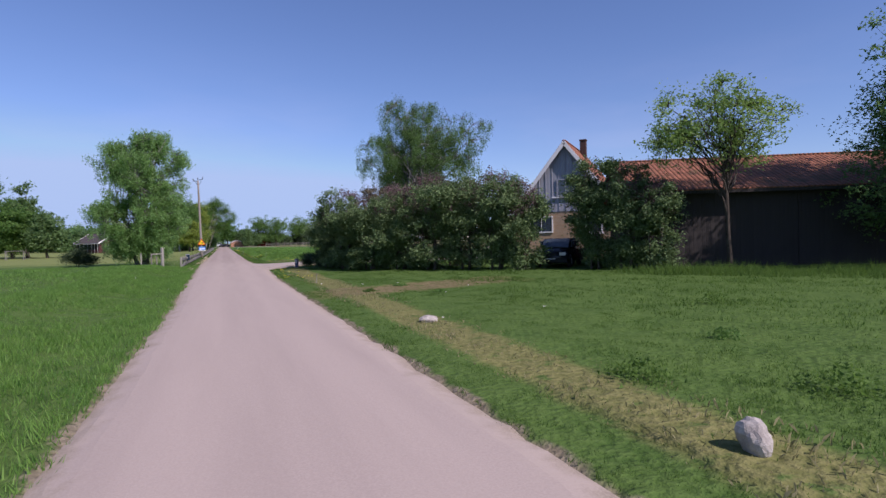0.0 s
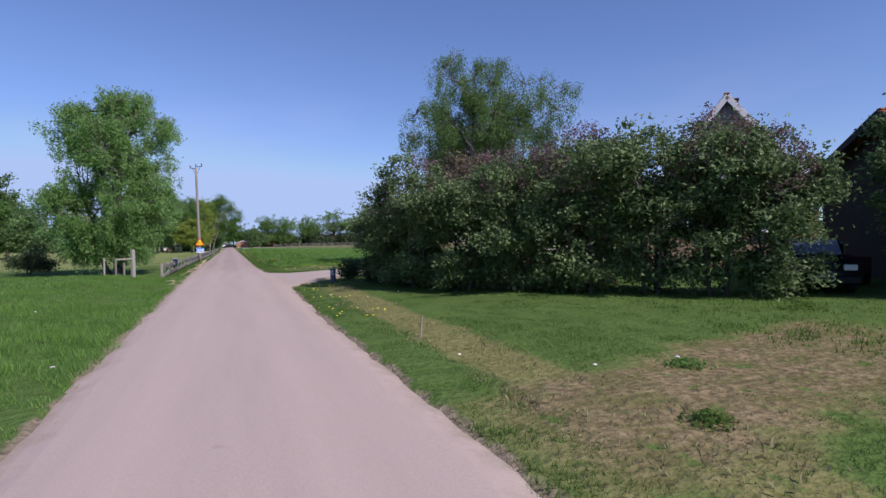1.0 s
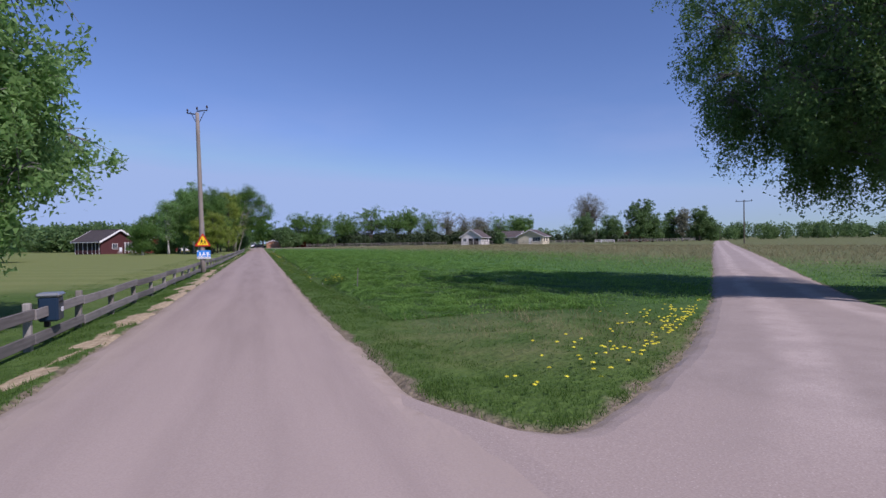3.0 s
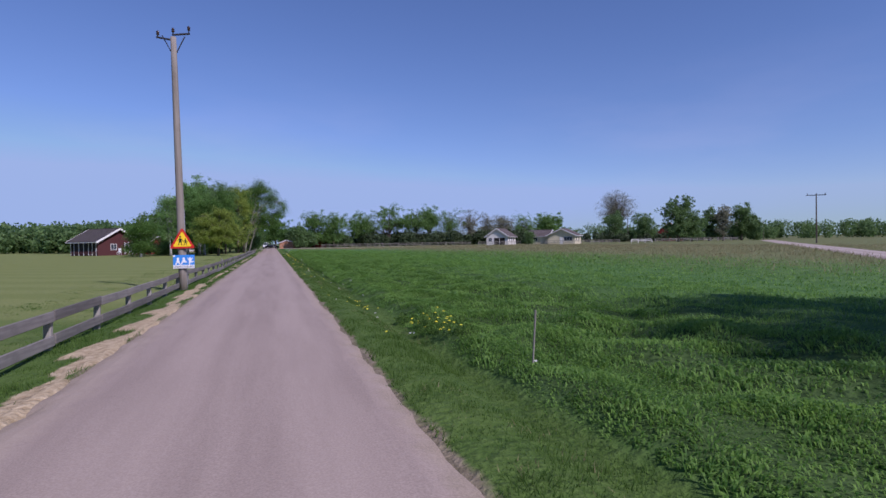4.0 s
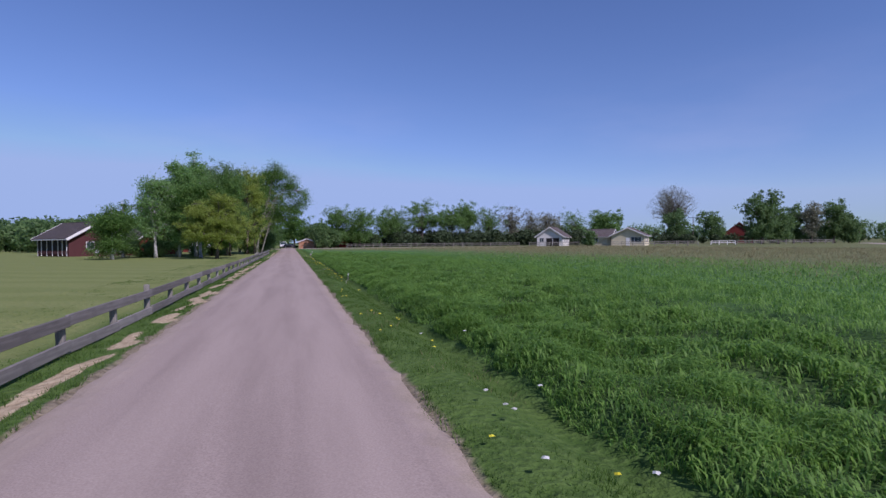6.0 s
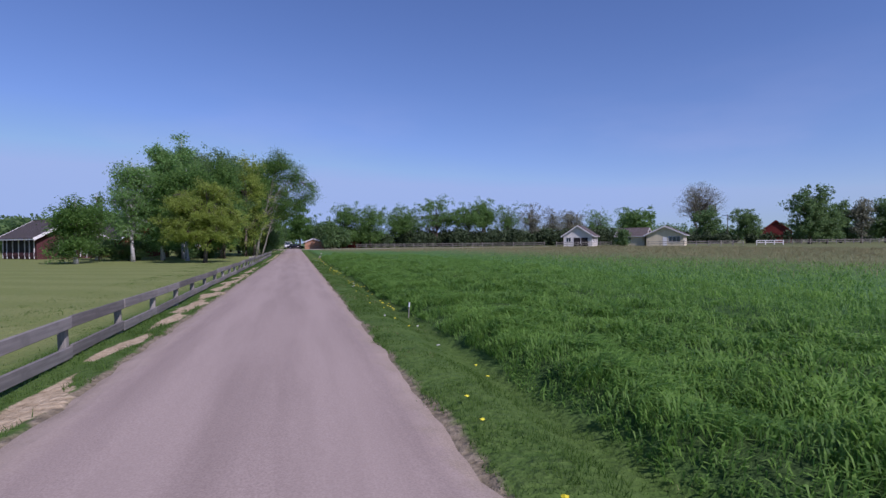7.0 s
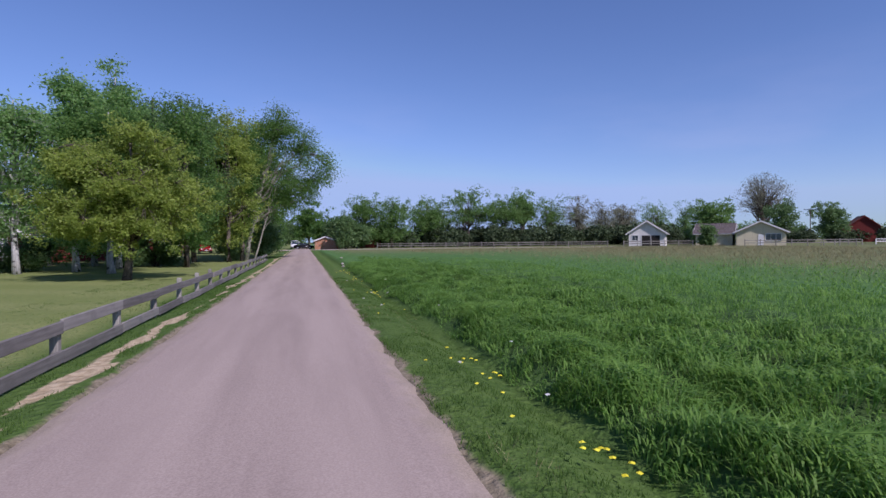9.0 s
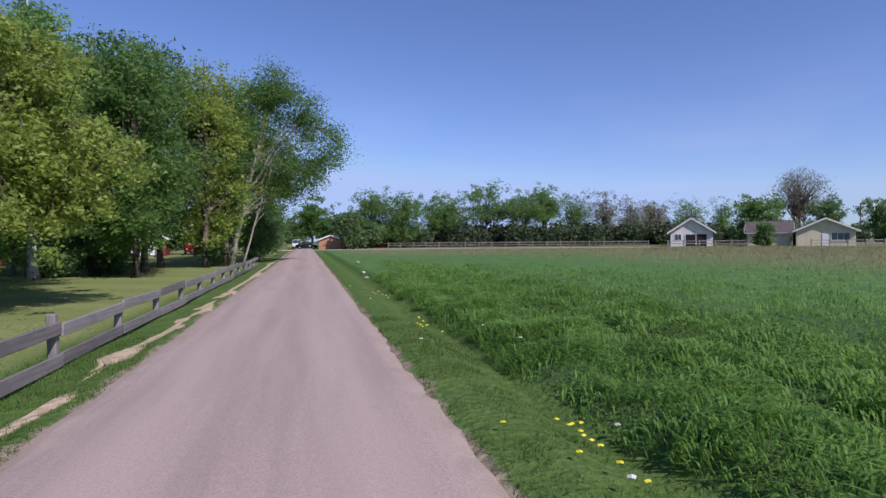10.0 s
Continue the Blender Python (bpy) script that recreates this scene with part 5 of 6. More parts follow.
r4 = gable_house("red_cottage", -21.0, 181.5, 45, 7.0, 8.0, 2.7, 4.9, "red_boards", "tile_dark", "falu red cottage with white trim behind the birches", 0.5, group="red cottages")
window(r4, 0.0, -0.03, 1.5, 1.2, 1.1, "white", 1)
g = gable_house("garage", -19.4, 207.5, 8, 4.6, 7.0, 2.2, 3.3, "red_boards", "tile_dark", "small red garage with a white door", 0.4, category="garage")
box("garage_door", "white", g, 0.1, -0.03, 1.05, 2.6, 0.06, 2.1, 0.02, "white panelled garage door")
o = gable_house("brick_outbuilding", 4.6, 240.0, -10, 4.4, 4.0, 1.9, 2.7, "orange_brick", "tile_dark", "small orange brick outbuilding at the road's end", 0.3, category="outbuilding")
gable_house("red_shed", 14.8, 256.0, -30, 4.0, 5.0, 2.6, 4.3, "red_boards", "tile_red", "small red shed with white trim among trees", 0.3, category="shed")


# ---- roadside things ----
def make_fence(label):
    e = empty("fence", pose(-3.0, 44.3, 0), label, "fence")
    bm = bmesh.new()
    slab(bm, 0, 0, 0.11, 0.11, 0.12, 0.92, None, 0.015)
    post = part("post", bm, "post", e)
    rr = random.Random(3)
    at = [float(v) for v in np.interp(range(53), [0, 9, 19, 36, 52], [0.0, 23.35, 48.15, 92.0, 133.0])]
    off = [float(v) for v in np.interp(at, [0, 24, 31, 48, 94, 140], [-0.40, -0.26, -0.23, -0.04, 0.02, 0.0])]
    bm = bmesh.new()
    slab(bm, 0, 0, 0, 0.045, 2.57, 0.17, None, 0.008)
    rail = part("rail", bm, "rail", e)
    for i in range(49):
        x, y, gap = off[i], at[i], at[i + 1] - at[i]
        tall = 0.24 if i < 4 else 0.20 if i in (19, 35, 36, 37) else 0.06 if rr.random() < 0.15 else 0.0
        m = pose(x - 0.085, y, -0.12 + tall, rr.uniform(-2, 2), rr.uniform(-2, 2), rr.uniform(-6, 6))
        if i:
            again(post, m, e)
        else:
            post.matrix_basis = m
        turn = math.degrees(math.atan2(off[i] - off[i + 1], gap))
        for zz in (0.46, 0.06):
            mr = pose((x + off[i + 1]) / 2 + rr.uniform(-0.008, 0.008), y + gap / 2, zz + (0.035 if i < 14 else 0.0) + rr.uniform(-0.02, 0.02), rr.uniform(-0.6, 0.6), rr.uniform(-3, 3), turn + rr.uniform(-0.25, 0.25))
            if i == 0 and zz == 0.46:
                rail.matrix_basis = mr
            else:
                again(rail, mr, e)
    return e


make_fence("weathered grey two-rail timber fence along the road")

# mail box on the fence
mb = empty("mailbox", pose(-3.36, 50.25, -0.10, 0, 0, 4), "dark blue plastic mailbox with pale lid fixed to the fence", "mailbox")
box("box_body", "navy", mb, 0, 0, 0.62, 0.30, 0.40, 0.42, 0.03)
bm = bmesh.new()
slab(bm, 0.0, 0, 0.86, 0.36, 0.46, 0.07, None, 0.03)
part("lid", bm, "galv", mb, "pale grey lid")
box("slot", "black_sign", mb, 0.155, 0, 0.74, 0.01, 0.26, 0.03, 0.002)
box("notice", "white_sign", mb, 0.156, 0.06, 0.60, 0.006, 0.14, 0.08, 0.002)
box("bracket", "iron", mb, -0.06, 0, 0.36, 0.08, 0.10, 0.12, 0.01)

# gate frame on the lawn by the birch
gf = empty("gate_frame", pose(-4.55, 42.9, float(ground_z(-4.55, 42.9)), 0, 0, 52), "old grey timber gate frame standing on the grass", "gate")
box("gate_post", "post", gf, 0, 0, 0.60, 0.16, 0.16, 1.46, 0.02)
for xx, hh in ((-0.95, 0.92), (-0.5, 0.74)):
    box("gate_post", "post", gf, xx, 0.02, hh / 2 - 0.06, 0.075, 0.075, hh + 0.1, 0.01)
box("crossbar", "post", gf, -0.48, 0, 0.90, 0.98, 0.06, 0.08, 0.01)
fp = empty("fence_post", pose(-6.08, 44.8, float(ground_z(-6.08, 44.8)), 0, 0, 10), "thin grey wooden post standing alone on the lawn", "post")
box("shaft", "post", fp, 0, 0, 0.46, 0.075, 0.075, 1.16, 0.01)
box("post_top", "post", fp, 0, 0, 1.05, 0.09, 0.09, 0.03, 0.008)


def goal(x, y, turn):
    e = empty("football_goal", pose(x, y, -0.12, 0, 0, turn), "small weathered football goal frame on the lawn", "goal")
    for xx in (-1.2, 1.2):
        box("goal_post", "post", e, xx, 0, 0.65, 0.08, 0.08, 1.4, 0.01)
        box("stay", "post", e, xx, 0.45, 0.6, 0.05, 0.05, 1.5, 0.01, "", Matrix.Translation((0, 0, 0)) @ Matrix.Rotation(radians(0), 4, "X"))
    box("crossbar", "post", e, 0, 0, 1.36, 2.5, 0.08, 0.08, 0.01)


goal(-29.5, 101, -10)

# utility pole with signs
up = empty("utility_pole", pose(-3.08, 74.9, -0.08, 0, -0.9, 0), "tall weathered wooden utility pole with a steel crossarm", "pole")
bm = bmesh.new()
tube(bm, [(0, 0, -0.2 + 9.6 * k / 8) for k in range(9)], [0.155 - 0.055 * k / 8 for k in range(9)], 14)
part("pole_shaft", bm, "pole", up, smooth=True)
for s in (-1, 1):
    box("crossarm", "iron", up, 0.0, 0, 0, 0.62, 0.06, 0.06, 0.008, "", Matrix.Translation((s * 0.27, 0, 9.42 + 0.10 * s)) @ Matrix.Rotation(-s * radians(8), 4, "Y"))
    box("brace", "iron", up, 0, 0, 0, 0.035, 0.035, 0.85, 0.004, "", Matrix.Translation((s * 0.2, 0.06, 9.08)) @ Matrix.Rotation(s * radians(26), 4, "Y"))
for xx, zz in ((-0.52, 9.36), (0.0, 9.5), (0.54, 9.6)):
    bm = bmesh.new()
    tube(bm, [(xx, 0, zz), (xx, 0, zz + 0.07), (xx, 0, zz + 0.10), (xx, 0, zz + 0.16), (xx, 0, zz + 0.19), (xx, 0, zz + 0.24)], [0.02, 0.02, 0.06, 0.045, 0.06, 0.025], 8)
    part("insulator", bm, "ceramic", up, smooth=True)
bm = bmesh.new()
tube(bm, [(0.135, -0.03, 0.1), (0.13, -0.03, 3.0)], [0.018, 0.018], 6)
part("cable_pipe", bm, "galv", up)


def tri_plate(bm, r, y, t, cut=0.12):
    """An upright triangular plate with blunted corners, facing -y."""
    pts = []
    for k in range(3):
        a = radians(90 + 120 * k)
        for s in (1, -1):
            aa = a + s * cut * 0.5
            pts.append((r * math.cos(aa), r * math.sin(aa)))
    pts.sort(key=lambda p: math.atan2(p[1], p[0]))
    f = [bm.verts.new((px, y, pz)) for px, pz in pts]
    g2 = [bm.verts.new((px, y + t, pz)) for px, pz in pts]
    bm.faces.new(f), bm.faces.new(g2[::-1])
    for i in range(len(f)):
        bm.faces.new((f[i], g2[i], g2[(i + 1) % len(f)], f[(i + 1) % len(f)]))
    bmesh.ops.recalc_face_normals(bm, faces=bm.faces)


ws = empty("warning_sign", pose(-3.06, 74.7, 1.74, 0, 0, -4), "yellow triangular warning sign with red border fixed to a pole", "sign")
bm = bmesh.new()
tri_plate(bm, 0.47, 0.0, 0.02)
part("border", bm, "red_sign", ws)
bm = bmesh.new()
tri_plate(bm, 0.345, -0.006, 0.005)
part("field", bm, "yellow_sign", ws)


def flat_shape(bm, pts, y, t=0.004):
    """An upright flat piece from its outline (x, z)."""
    a = [bm.verts.new((px, y, pz)) for px, pz in pts]
    b = [bm.verts.new((px, y + t, pz)) for px, pz in pts]
    bm.faces.new(a), bm.faces.new(b[::-1])
    for i in range(len(a)):
        bm.faces.new((a[i], b[i], b[(i + 1) % len(a)], a[(i + 1) % len(a)]))
    bmesh.ops.recalc_face_normals(bm, faces=bm.faces)


def limb(bm, x0, z0, x1, z1, w0, w1, y):
    """A tapering flat bar between two points."""
    d = Vector((x1 - x0, 0, z1 - z0)).normalized()
    q = Vector((-d.z, 0, d.x))
    flat_shape(bm, [(x0 + q.x * w0, z0 + q.z * w0), (x1 + q.x * w1, z1 + q.z * w1), (x1 - q.x * w1, z1 - q.z * w1), (x0 - q.x * w0, z0 - q.z * w0)], y)


def disc(bm, cx, cz, r, y):
    flat_shape(bm, [(cx + r * math.cos(k * math.pi / 5), cz + r * math.sin(k * math.pi / 5)) for k in range(10)], y)


bm = bmesh.new()
for cx, k in ((-0.065, 1.0), (0.115, 0.74)):
    base = -0.145
    flat_shape(bm, [(cx - 0.022 * k, base + 0.27 * k), (cx + 0.022 * k, base + 0.27 * k), (cx + 0.055 * k, base + 0.12 * k), (cx - 0.055 * k, base + 0.12 * k)], -0.010)
    disc(bm, cx, base + 0.315 * k, 0.034 * k, -0.010)
    limb(bm, cx - 0.025 * k, base + 0.13 * k, cx - 0.075 * k, base, 0.016 * k, 0.010 * k, -0.0102)
    limb(bm, cx + 0.025 * k, base + 0.13 * k, cx + 0.055 * k, base, 0.016 * k, 0.010 * k, -0.0102)
    limb(bm, cx - 0.02 * k, base + 0.25 * k, cx - 0.10 * k, base + 0.17 * k, 0.012 * k, 0.009 * k, -0.0104)
    limb(bm, cx + 0.02 * k, base + 0.25 * k, cx + 0.10 * k, base + 0.17 * k, 0.012 * k, 0.009 * k, -0.0104)
part("pictogram", bm, "black_sign", ws)
ps = empty("play_sign", pose(-3.02, 74.7, 0.99, 0, 0, -4), "blue and white children-at-play board fixed to a pole", "sign")
box("board", "blue_sign", ps, 0, 0, 0.0, 0.74, 0.02, 0.50, 0.006)
box("caption_strip", "white_sign", ps, 0, -0.012, -0.185, 0.735, 0.006, 0.125, 0.002)
bm = bmesh.new()
for cx, legs, arms in ((-0.20, ((-0.08, -0.11), (0.07, -0.11)), ((-0.05, 0.0), (0.05, 0.0))), (0.0, ((-0.10, -0.10), (0.09, -0.03)), ((-0.06, 0.0), (0.09, -0.01))), (0.22, ((-0.03, -0.12), (0.11, -0.02)), ((-0.09, 0.13), (0.09, 0.15)))):
    disc(bm, cx, 0.115, 0.045, -0.014)
    flat_shape(bm, [(cx - 0.035, 0.085), (cx + 0.035, 0.085), (cx + 0.05, -0.03), (cx - 0.05, -0.03)], -0.0142)
    for lx, lz in legs:
        limb(bm, cx + 0.3 * lx, -0.015, cx + lx, lz + 0.02, 0.026, 0.018, -0.0144)
        limb(bm, cx + lx - 0.01, lz + 0.012, cx + lx + 0.035, lz + 0.012, 0.014, 0.012, -0.0146)
    for lx, lz in arms:
        limb(bm, cx + 0.35 * lx, 0.06, cx + lx, lz, 0.018, 0.013, -0.0148)
flat_shape(bm, [(-0.365, 0.245), (-0.29, 0.245), (-0.30, 0.19), (-0.365, 0.17)], -0.014)
part("pictogram", bm, "white_sign", ps)
for word, wx in (("LEKANDE", -0.142), ("BARN", 0.222)):
    txt = bpy.data.curves.new("caption", "FONT")
    txt.body, txt.size, txt.align_x, txt.align_y, txt.extrude = word, 0.098, "CENTER", "CENTER", 0.002
    letters = new("letters", txt)
    caption = new("caption", bpy.data.meshes.new_from_object(letters.evaluated_get(bpy.context.evaluated_depsgraph_get())))
    bpy.data.objects.remove(letters)
    caption.data.materials.clear()
    caption.data.materials.append(MAT["dark_letters"])
    caption.parent, caption.matrix_basis = ps, pose(wx, -0.018, -0.187, 90, 0, 0)
for e2, zz in ((ws, -0.1), (ps, 0.1)):
    bm = bmesh.new()
    slab(bm, 0, 0.035, zz, 0.34, 0.03, 0.03)
    part("clamp", bm, "galv", e2)

# cable cabinet by the junction
cc = empty("cable_cabinet", pose(3.53, 35.3, -0.05, 0, 0, -40), "low violet-blue steel cable cabinet at the drive's corner", "cabinet")
box("cabinet_body", "cabinet", cc, 0, 0, 0.20, 0.175, 0.15, 0.64, 0.012)
box("cabinet_hood", "cabinet", cc, 0, 0, 0.55, 0.20, 0.175, 0.06, 0.012)
box("label_strip", "white_sign", cc, 0, -0.078, 0.36, 0.165, 0.006, 0.025, 0.001)
box("cabinet_door", "cabinet", cc, 0, -0.078, 0.17, 0.15, 0.008, 0.30, 0.003)
box("vent_plate", "galv", cc, 0, -0.078, 0.45, 0.14, 0.006, 0.09, 0.003, "dull grey vent plate")


# stones beside the road
def stone(x, y, s, seed, label):
    bm = bmesh.new()
    bmesh.ops.create_icosphere(bm, subdivisions=3, radius=1.0)
    for v in bm.verts:
        p = v.co.copy()
        k = 1 + 0.28 * noise.noise(p * 1.1 + Vector((seed, 0, 0))) + 0.10 * noise.noise(p * 3.2 + Vector((0, seed, 0)))
        v.co = Vector((p.x * s[0], p.y * s[1], p.z * s[2])) * k
    ob = part("stone", bm, "stone", None, "", False)
    ob.matrix_basis = pose(x, y, float(ground_z(x, y)) + s[2] * 0.55, 0, 0, seed * 40)
    tagged(ob, label, "stone", "stones beside the road")


stone(2.79, 2.68, (0.13, 0.11, 0.155), 1.7, "pale angular boulder on the dry verge")
stone(2.98, 10.0, (0.17, 0.13, 0.085), 4.2, "pale flat boulder on the dry verge")
for x, y in ((2.75, 156.0), (2.9, 159.0), (3.4, 168)):
    stone(x, y, (0.12, 0.10, 0.07), x + y, "small pale stone in the ditch")


def stake(x, y, h, tip, label):
    e = empty("marker_stake", pose(x, y, float(ground_z(x, y)), 2, 3, 0), label, "stake", "marker stakes")
    bm = bmesh.new()
    tube(bm, [(0, 0, -0.1), (0, 0, h * 0.7)], [0.014, 0.013], 6)
    part("stick", bm, "post", e)
    bm = bmesh.new()
    tube(bm, [(0, 0, h * 0.7), (0, 0, h)], [0.016, 0.015], 6)
    part("tip", bm, tip, e)


stake(2.62, 21.6, 0.36, "post", "thin wooden marker stake in the grass")
stake(2.62, 103.8, 0.36, "white_sign", "thin marker stake with a white tip in the ditch")
stake(3.3, 58.5, 0.7, "post", "thin wooden marker stake in the grass")

# pole with crossarm beyond the field
for x, y, h in ((97.5, 132.7, 9.2), (133.0, 241.9, 9.2), (165.3, 209.2, 6.2)):
    e = empty("utility_pole", pose(x, y, 0), "distant dark wooden utility pole with a crossarm", "pole", "far poles")
    bm = bmesh.new()
    tube(bm, [(0, 0, -0.2), (0, 0, h)], [0.14, 0.10], 8)
    part("pole_shaft", bm, "bark", e)
    box("crossarm", "iron", e, 0, 0, h - 0.25, 3.2, 0.12, 0.13, 0.01, "", Matrix.Rotation(radians(-45), 4, "Z"))
    for xx in (-1.4, 0.0, 1.4):
        bm = bmesh.new()
        tube(bm, [(xx * 0.707, -xx * 0.707, h - 0.2), (xx * 0.707, -xx * 0.707, h + 0.1)], [0.05, 0.06], 6)
        part("insulator", bm, "ceramic", e)


# fences beyond the field
def paddock_fence(x0, y0, x1, y1, mat, label, gap=2.6, h=1.25):
    e = empty("paddock_fence", pose(x0, y0, 0, 0, 0, math.degrees(math.atan2(y1 - y0, x1 - x0))), label, "fence", "paddock fences")
    n = int(math.hypot(x1 - x0, y1 - y0) / gap)
    post = box("post", mat, e, 0, 0, h / 2 - 0.05, 0.13, 0.13, h + 0.1, 0.01)
    rail = box("rail", mat, e, gap / 2, 0.08, 0, gap - 0.02, 0.05, 0.13, 0.005)
    rail.matrix_basis = pose(0, 0, 1.05)
    again(rail, pose(0, 0, 0.6), e)
    for k in range(1, n + 1):
        again(post, pose(k * gap, 0, 0), e)
        if k < n:
            again(rail, pose(k * gap, 0, 1.05), e)
            again(rail, pose(k * gap, 0, 0.6), e)


paddock_fence(16, 243, 62, 221, "post", "weathered paddock fence along the far side of the field")
paddock_fence(62, 218, 76, 212, "post", "weathered paddock fence before the bungalows")
paddock_fence(78, 204, 96, 196, "post", "weathered paddock fence before the bungalows")
paddock_fence(94, 203, 103, 201, "post", "weathered paddock fence at the field's edge", 2.6, 1.1)
paddock_fence(107, 203, 114, 202, "white", "white paddock fence at the field's edge", 2.3, 1.1)
paddock_fence(118, 206, 150, 204, "post", "weathered paddock fence at the field's edge")


# ---- vehicles ----
def vehicle(name, x, y, turn, profile, width, wheels, glass, paint, label, r=0.31, z=0.0, front_lamp="lamp_clear"):
    """A vehicle from its side profile (y, z), nose at -y: body, windows (y0, z0, y1, z1 on the sides), wheels."""
    e = empty(name, pose(x, y, z, 0, 0, turn), label, "car" if name != "van" else "van")
    w = width / 2
    bm = bmesh.new()
    belt = sum(p[1] for p in profile) / len(profile)
    a = [bm.verts.new((-w * (1 if pz < belt else 0.86), py, pz)) for py, pz in profile]
    b = [bm.verts.new((w * (1 if pz < belt else 0.86), py, pz)) for py, pz in profile]
    bm.faces.new(a), bm.faces.new(b[::-1])
    for i in range(len(a)):
        bm.faces.new((a[i], b[i], b[(i + 1) % len(a)], a[(i + 1) % len(a)]))
    bmesh.ops.recalc_face_normals(bm, faces=bm.faces)
    bmesh.ops.bevel(bm, geom=list(bm.edges), offset=0.05, segments=2, affect="EDGES")
    part("body", bm, paint, e, smooth=True)
    for s in (-1, 1):
        for y0, z0, y1, z1 in glass:
            bm = bmesh.new()
            xx = s * w * 0.925
            slab(bm, xx, (y0 + y1) / 2, (z0 + z1) / 2, 0.06, y1 - y0, z1 - z0, None, 0.02)
            part("side_window", bm, "glass", e)
        for wy in wheels:
            bm = bmesh.new()
            tube(bm, [(s * (w - 0.18), wy, r), (s * (w - 0.16), wy, r), (s * (w + 0.0), wy, r), (s * (w + 0.02), wy, r)], [r * 0.9, r, r, r * 0.88], 18)
            t = part("tyre", bm, "rubber", e, smooth=False)
            bm = bmesh.new()
            tube(bm, [(s * (w + 0.0), wy, r), (s * (w + 0.03), wy, r)], [r * 0.6, r * 0.5], 12)
            part("rim", bm, "galv", t)
    y0, y1 = profile[0][0], max(p[0] for p in profile)
    for s in (-1, 1):
        box("headlight", front_lamp, e, s * (w - 0.25), y0 - 0.005, 0.68, 0.3, 0.05, 0.15, 0.02)
        box("tail_light", "lamp_red", e, s * (w - 0.16), y1 + 0.0, 0.8, 0.16, 0.05, 0.26, 0.02)
    box("plate", "white_sign", e, 0, y0 - 0.01, 0.42, 0.5, 0.02, 0.11, 0.003)
    box("bumper", "rubber", e, 0, y0 - 0.0, 0.36, width - 0.1, 0.12, 0.16, 0.03)
    box("grille", "rubber", e, 0, y0 - 0.005, 0.66, width - 1.1, 0.04, 0.14, 0.01)
    return e


SALOON = [(-2.2, 0.25), (-2.22, 0.72), (-1.1, 0.92), (-0.45, 1.38), (1.1, 1.40), (1.75, 0.98), (2.2, 0.92), (2.22, 0.28)]
VAN = [(-2.4, 0.3), (-2.42, 0.85), (-1.75, 1.1), (-1.15, 1.95), (2.3, 2.0), (2.4, 1.8), (2.42, 0.32)]
SAL_GLASS = [(-0.75, 0.97, 0.25, 1.28), (0.32, 0.97, 1.3, 1.28)]
v = vehicle("car", 15.2, 24.3, -44, SALOON, 1.66, (-1.35, 1.35), SAL_GLASS, "car_black", "dark old saloon car parked between the lilacs and the barn")
box("windscreen", "glass", v, 0, 0, 0, 1.3, 0.05, 0.68, 0.02, "", Matrix.Translation((0, -0.80, 1.16)) @ Matrix.Rotation(radians(-55), 4, "X"))
tr = empty("trailer", pose(17.0, 24.6, 0, 0, 0, -44), "small dark brown wooden car trailer beside the parked car", "trailer")
box("trailer_floor", "brown_boards", tr, 0, 0, 0.42, 1.1, 1.9, 0.06)
for sx in (-1, 1):
    box("side_board", "brown_boards", tr, sx * 0.57, 0, 0.64, 0.04, 1.94, 0.42)
    bm = bmesh.new()
    tube(bm, [(sx * 0.62, 0.1, 0.27), (sx * 0.64, 0.1, 0.27), (sx * 0.76, 0.1, 0.27), (sx * 0.78, 0.1, 0.27)], [0.24, 0.27, 0.27, 0.24], 16)
    t = part("tyre", bm, "rubber", tr)
    bm = bmesh.new()
    tube(bm, [(sx * 0.77, 0.1, 0.27), (sx * 0.79, 0.1, 0.27)], [0.15, 0.12], 10)
    part("rim", bm, "galv", t)
for sy in (-1, 1):
    box("end_board", "brown_boards", tr, 0, sy * 0.97, 0.64, 1.16, 0.04, 0.42)
box("drawbar", "iron", tr, 0, -1.5, 0.36, 0.07, 1.1, 0.07)
v = vehicle("car", -15.2, 214.0, 14, SALOON, 1.75, (-1.35, 1.35), SAL_GLASS, "car_red", "red hatchback parked beside the garage")
v = vehicle("van", -1.9, 256.5, 2, VAN, 1.95, (-1.6, 1.5), [(-1.3, 1.25, -0.4, 1.75)], "car_white", "white van parked at the end of the road", 0.34)
box("windscreen", "glass", v, 0, 0, 0, 1.6, 0.05, 0.95, 0.02, "", Matrix.Translation((0, -1.48, 1.52)) @ Matrix.Rotation(radians(-36), 4, "X"))
v = vehicle("car", 0.2, 250.5, 84, SALOON, 1.75, (-1.35, 1.35), SAL_GLASS, "car_black", "dark car parked across in front of the van")
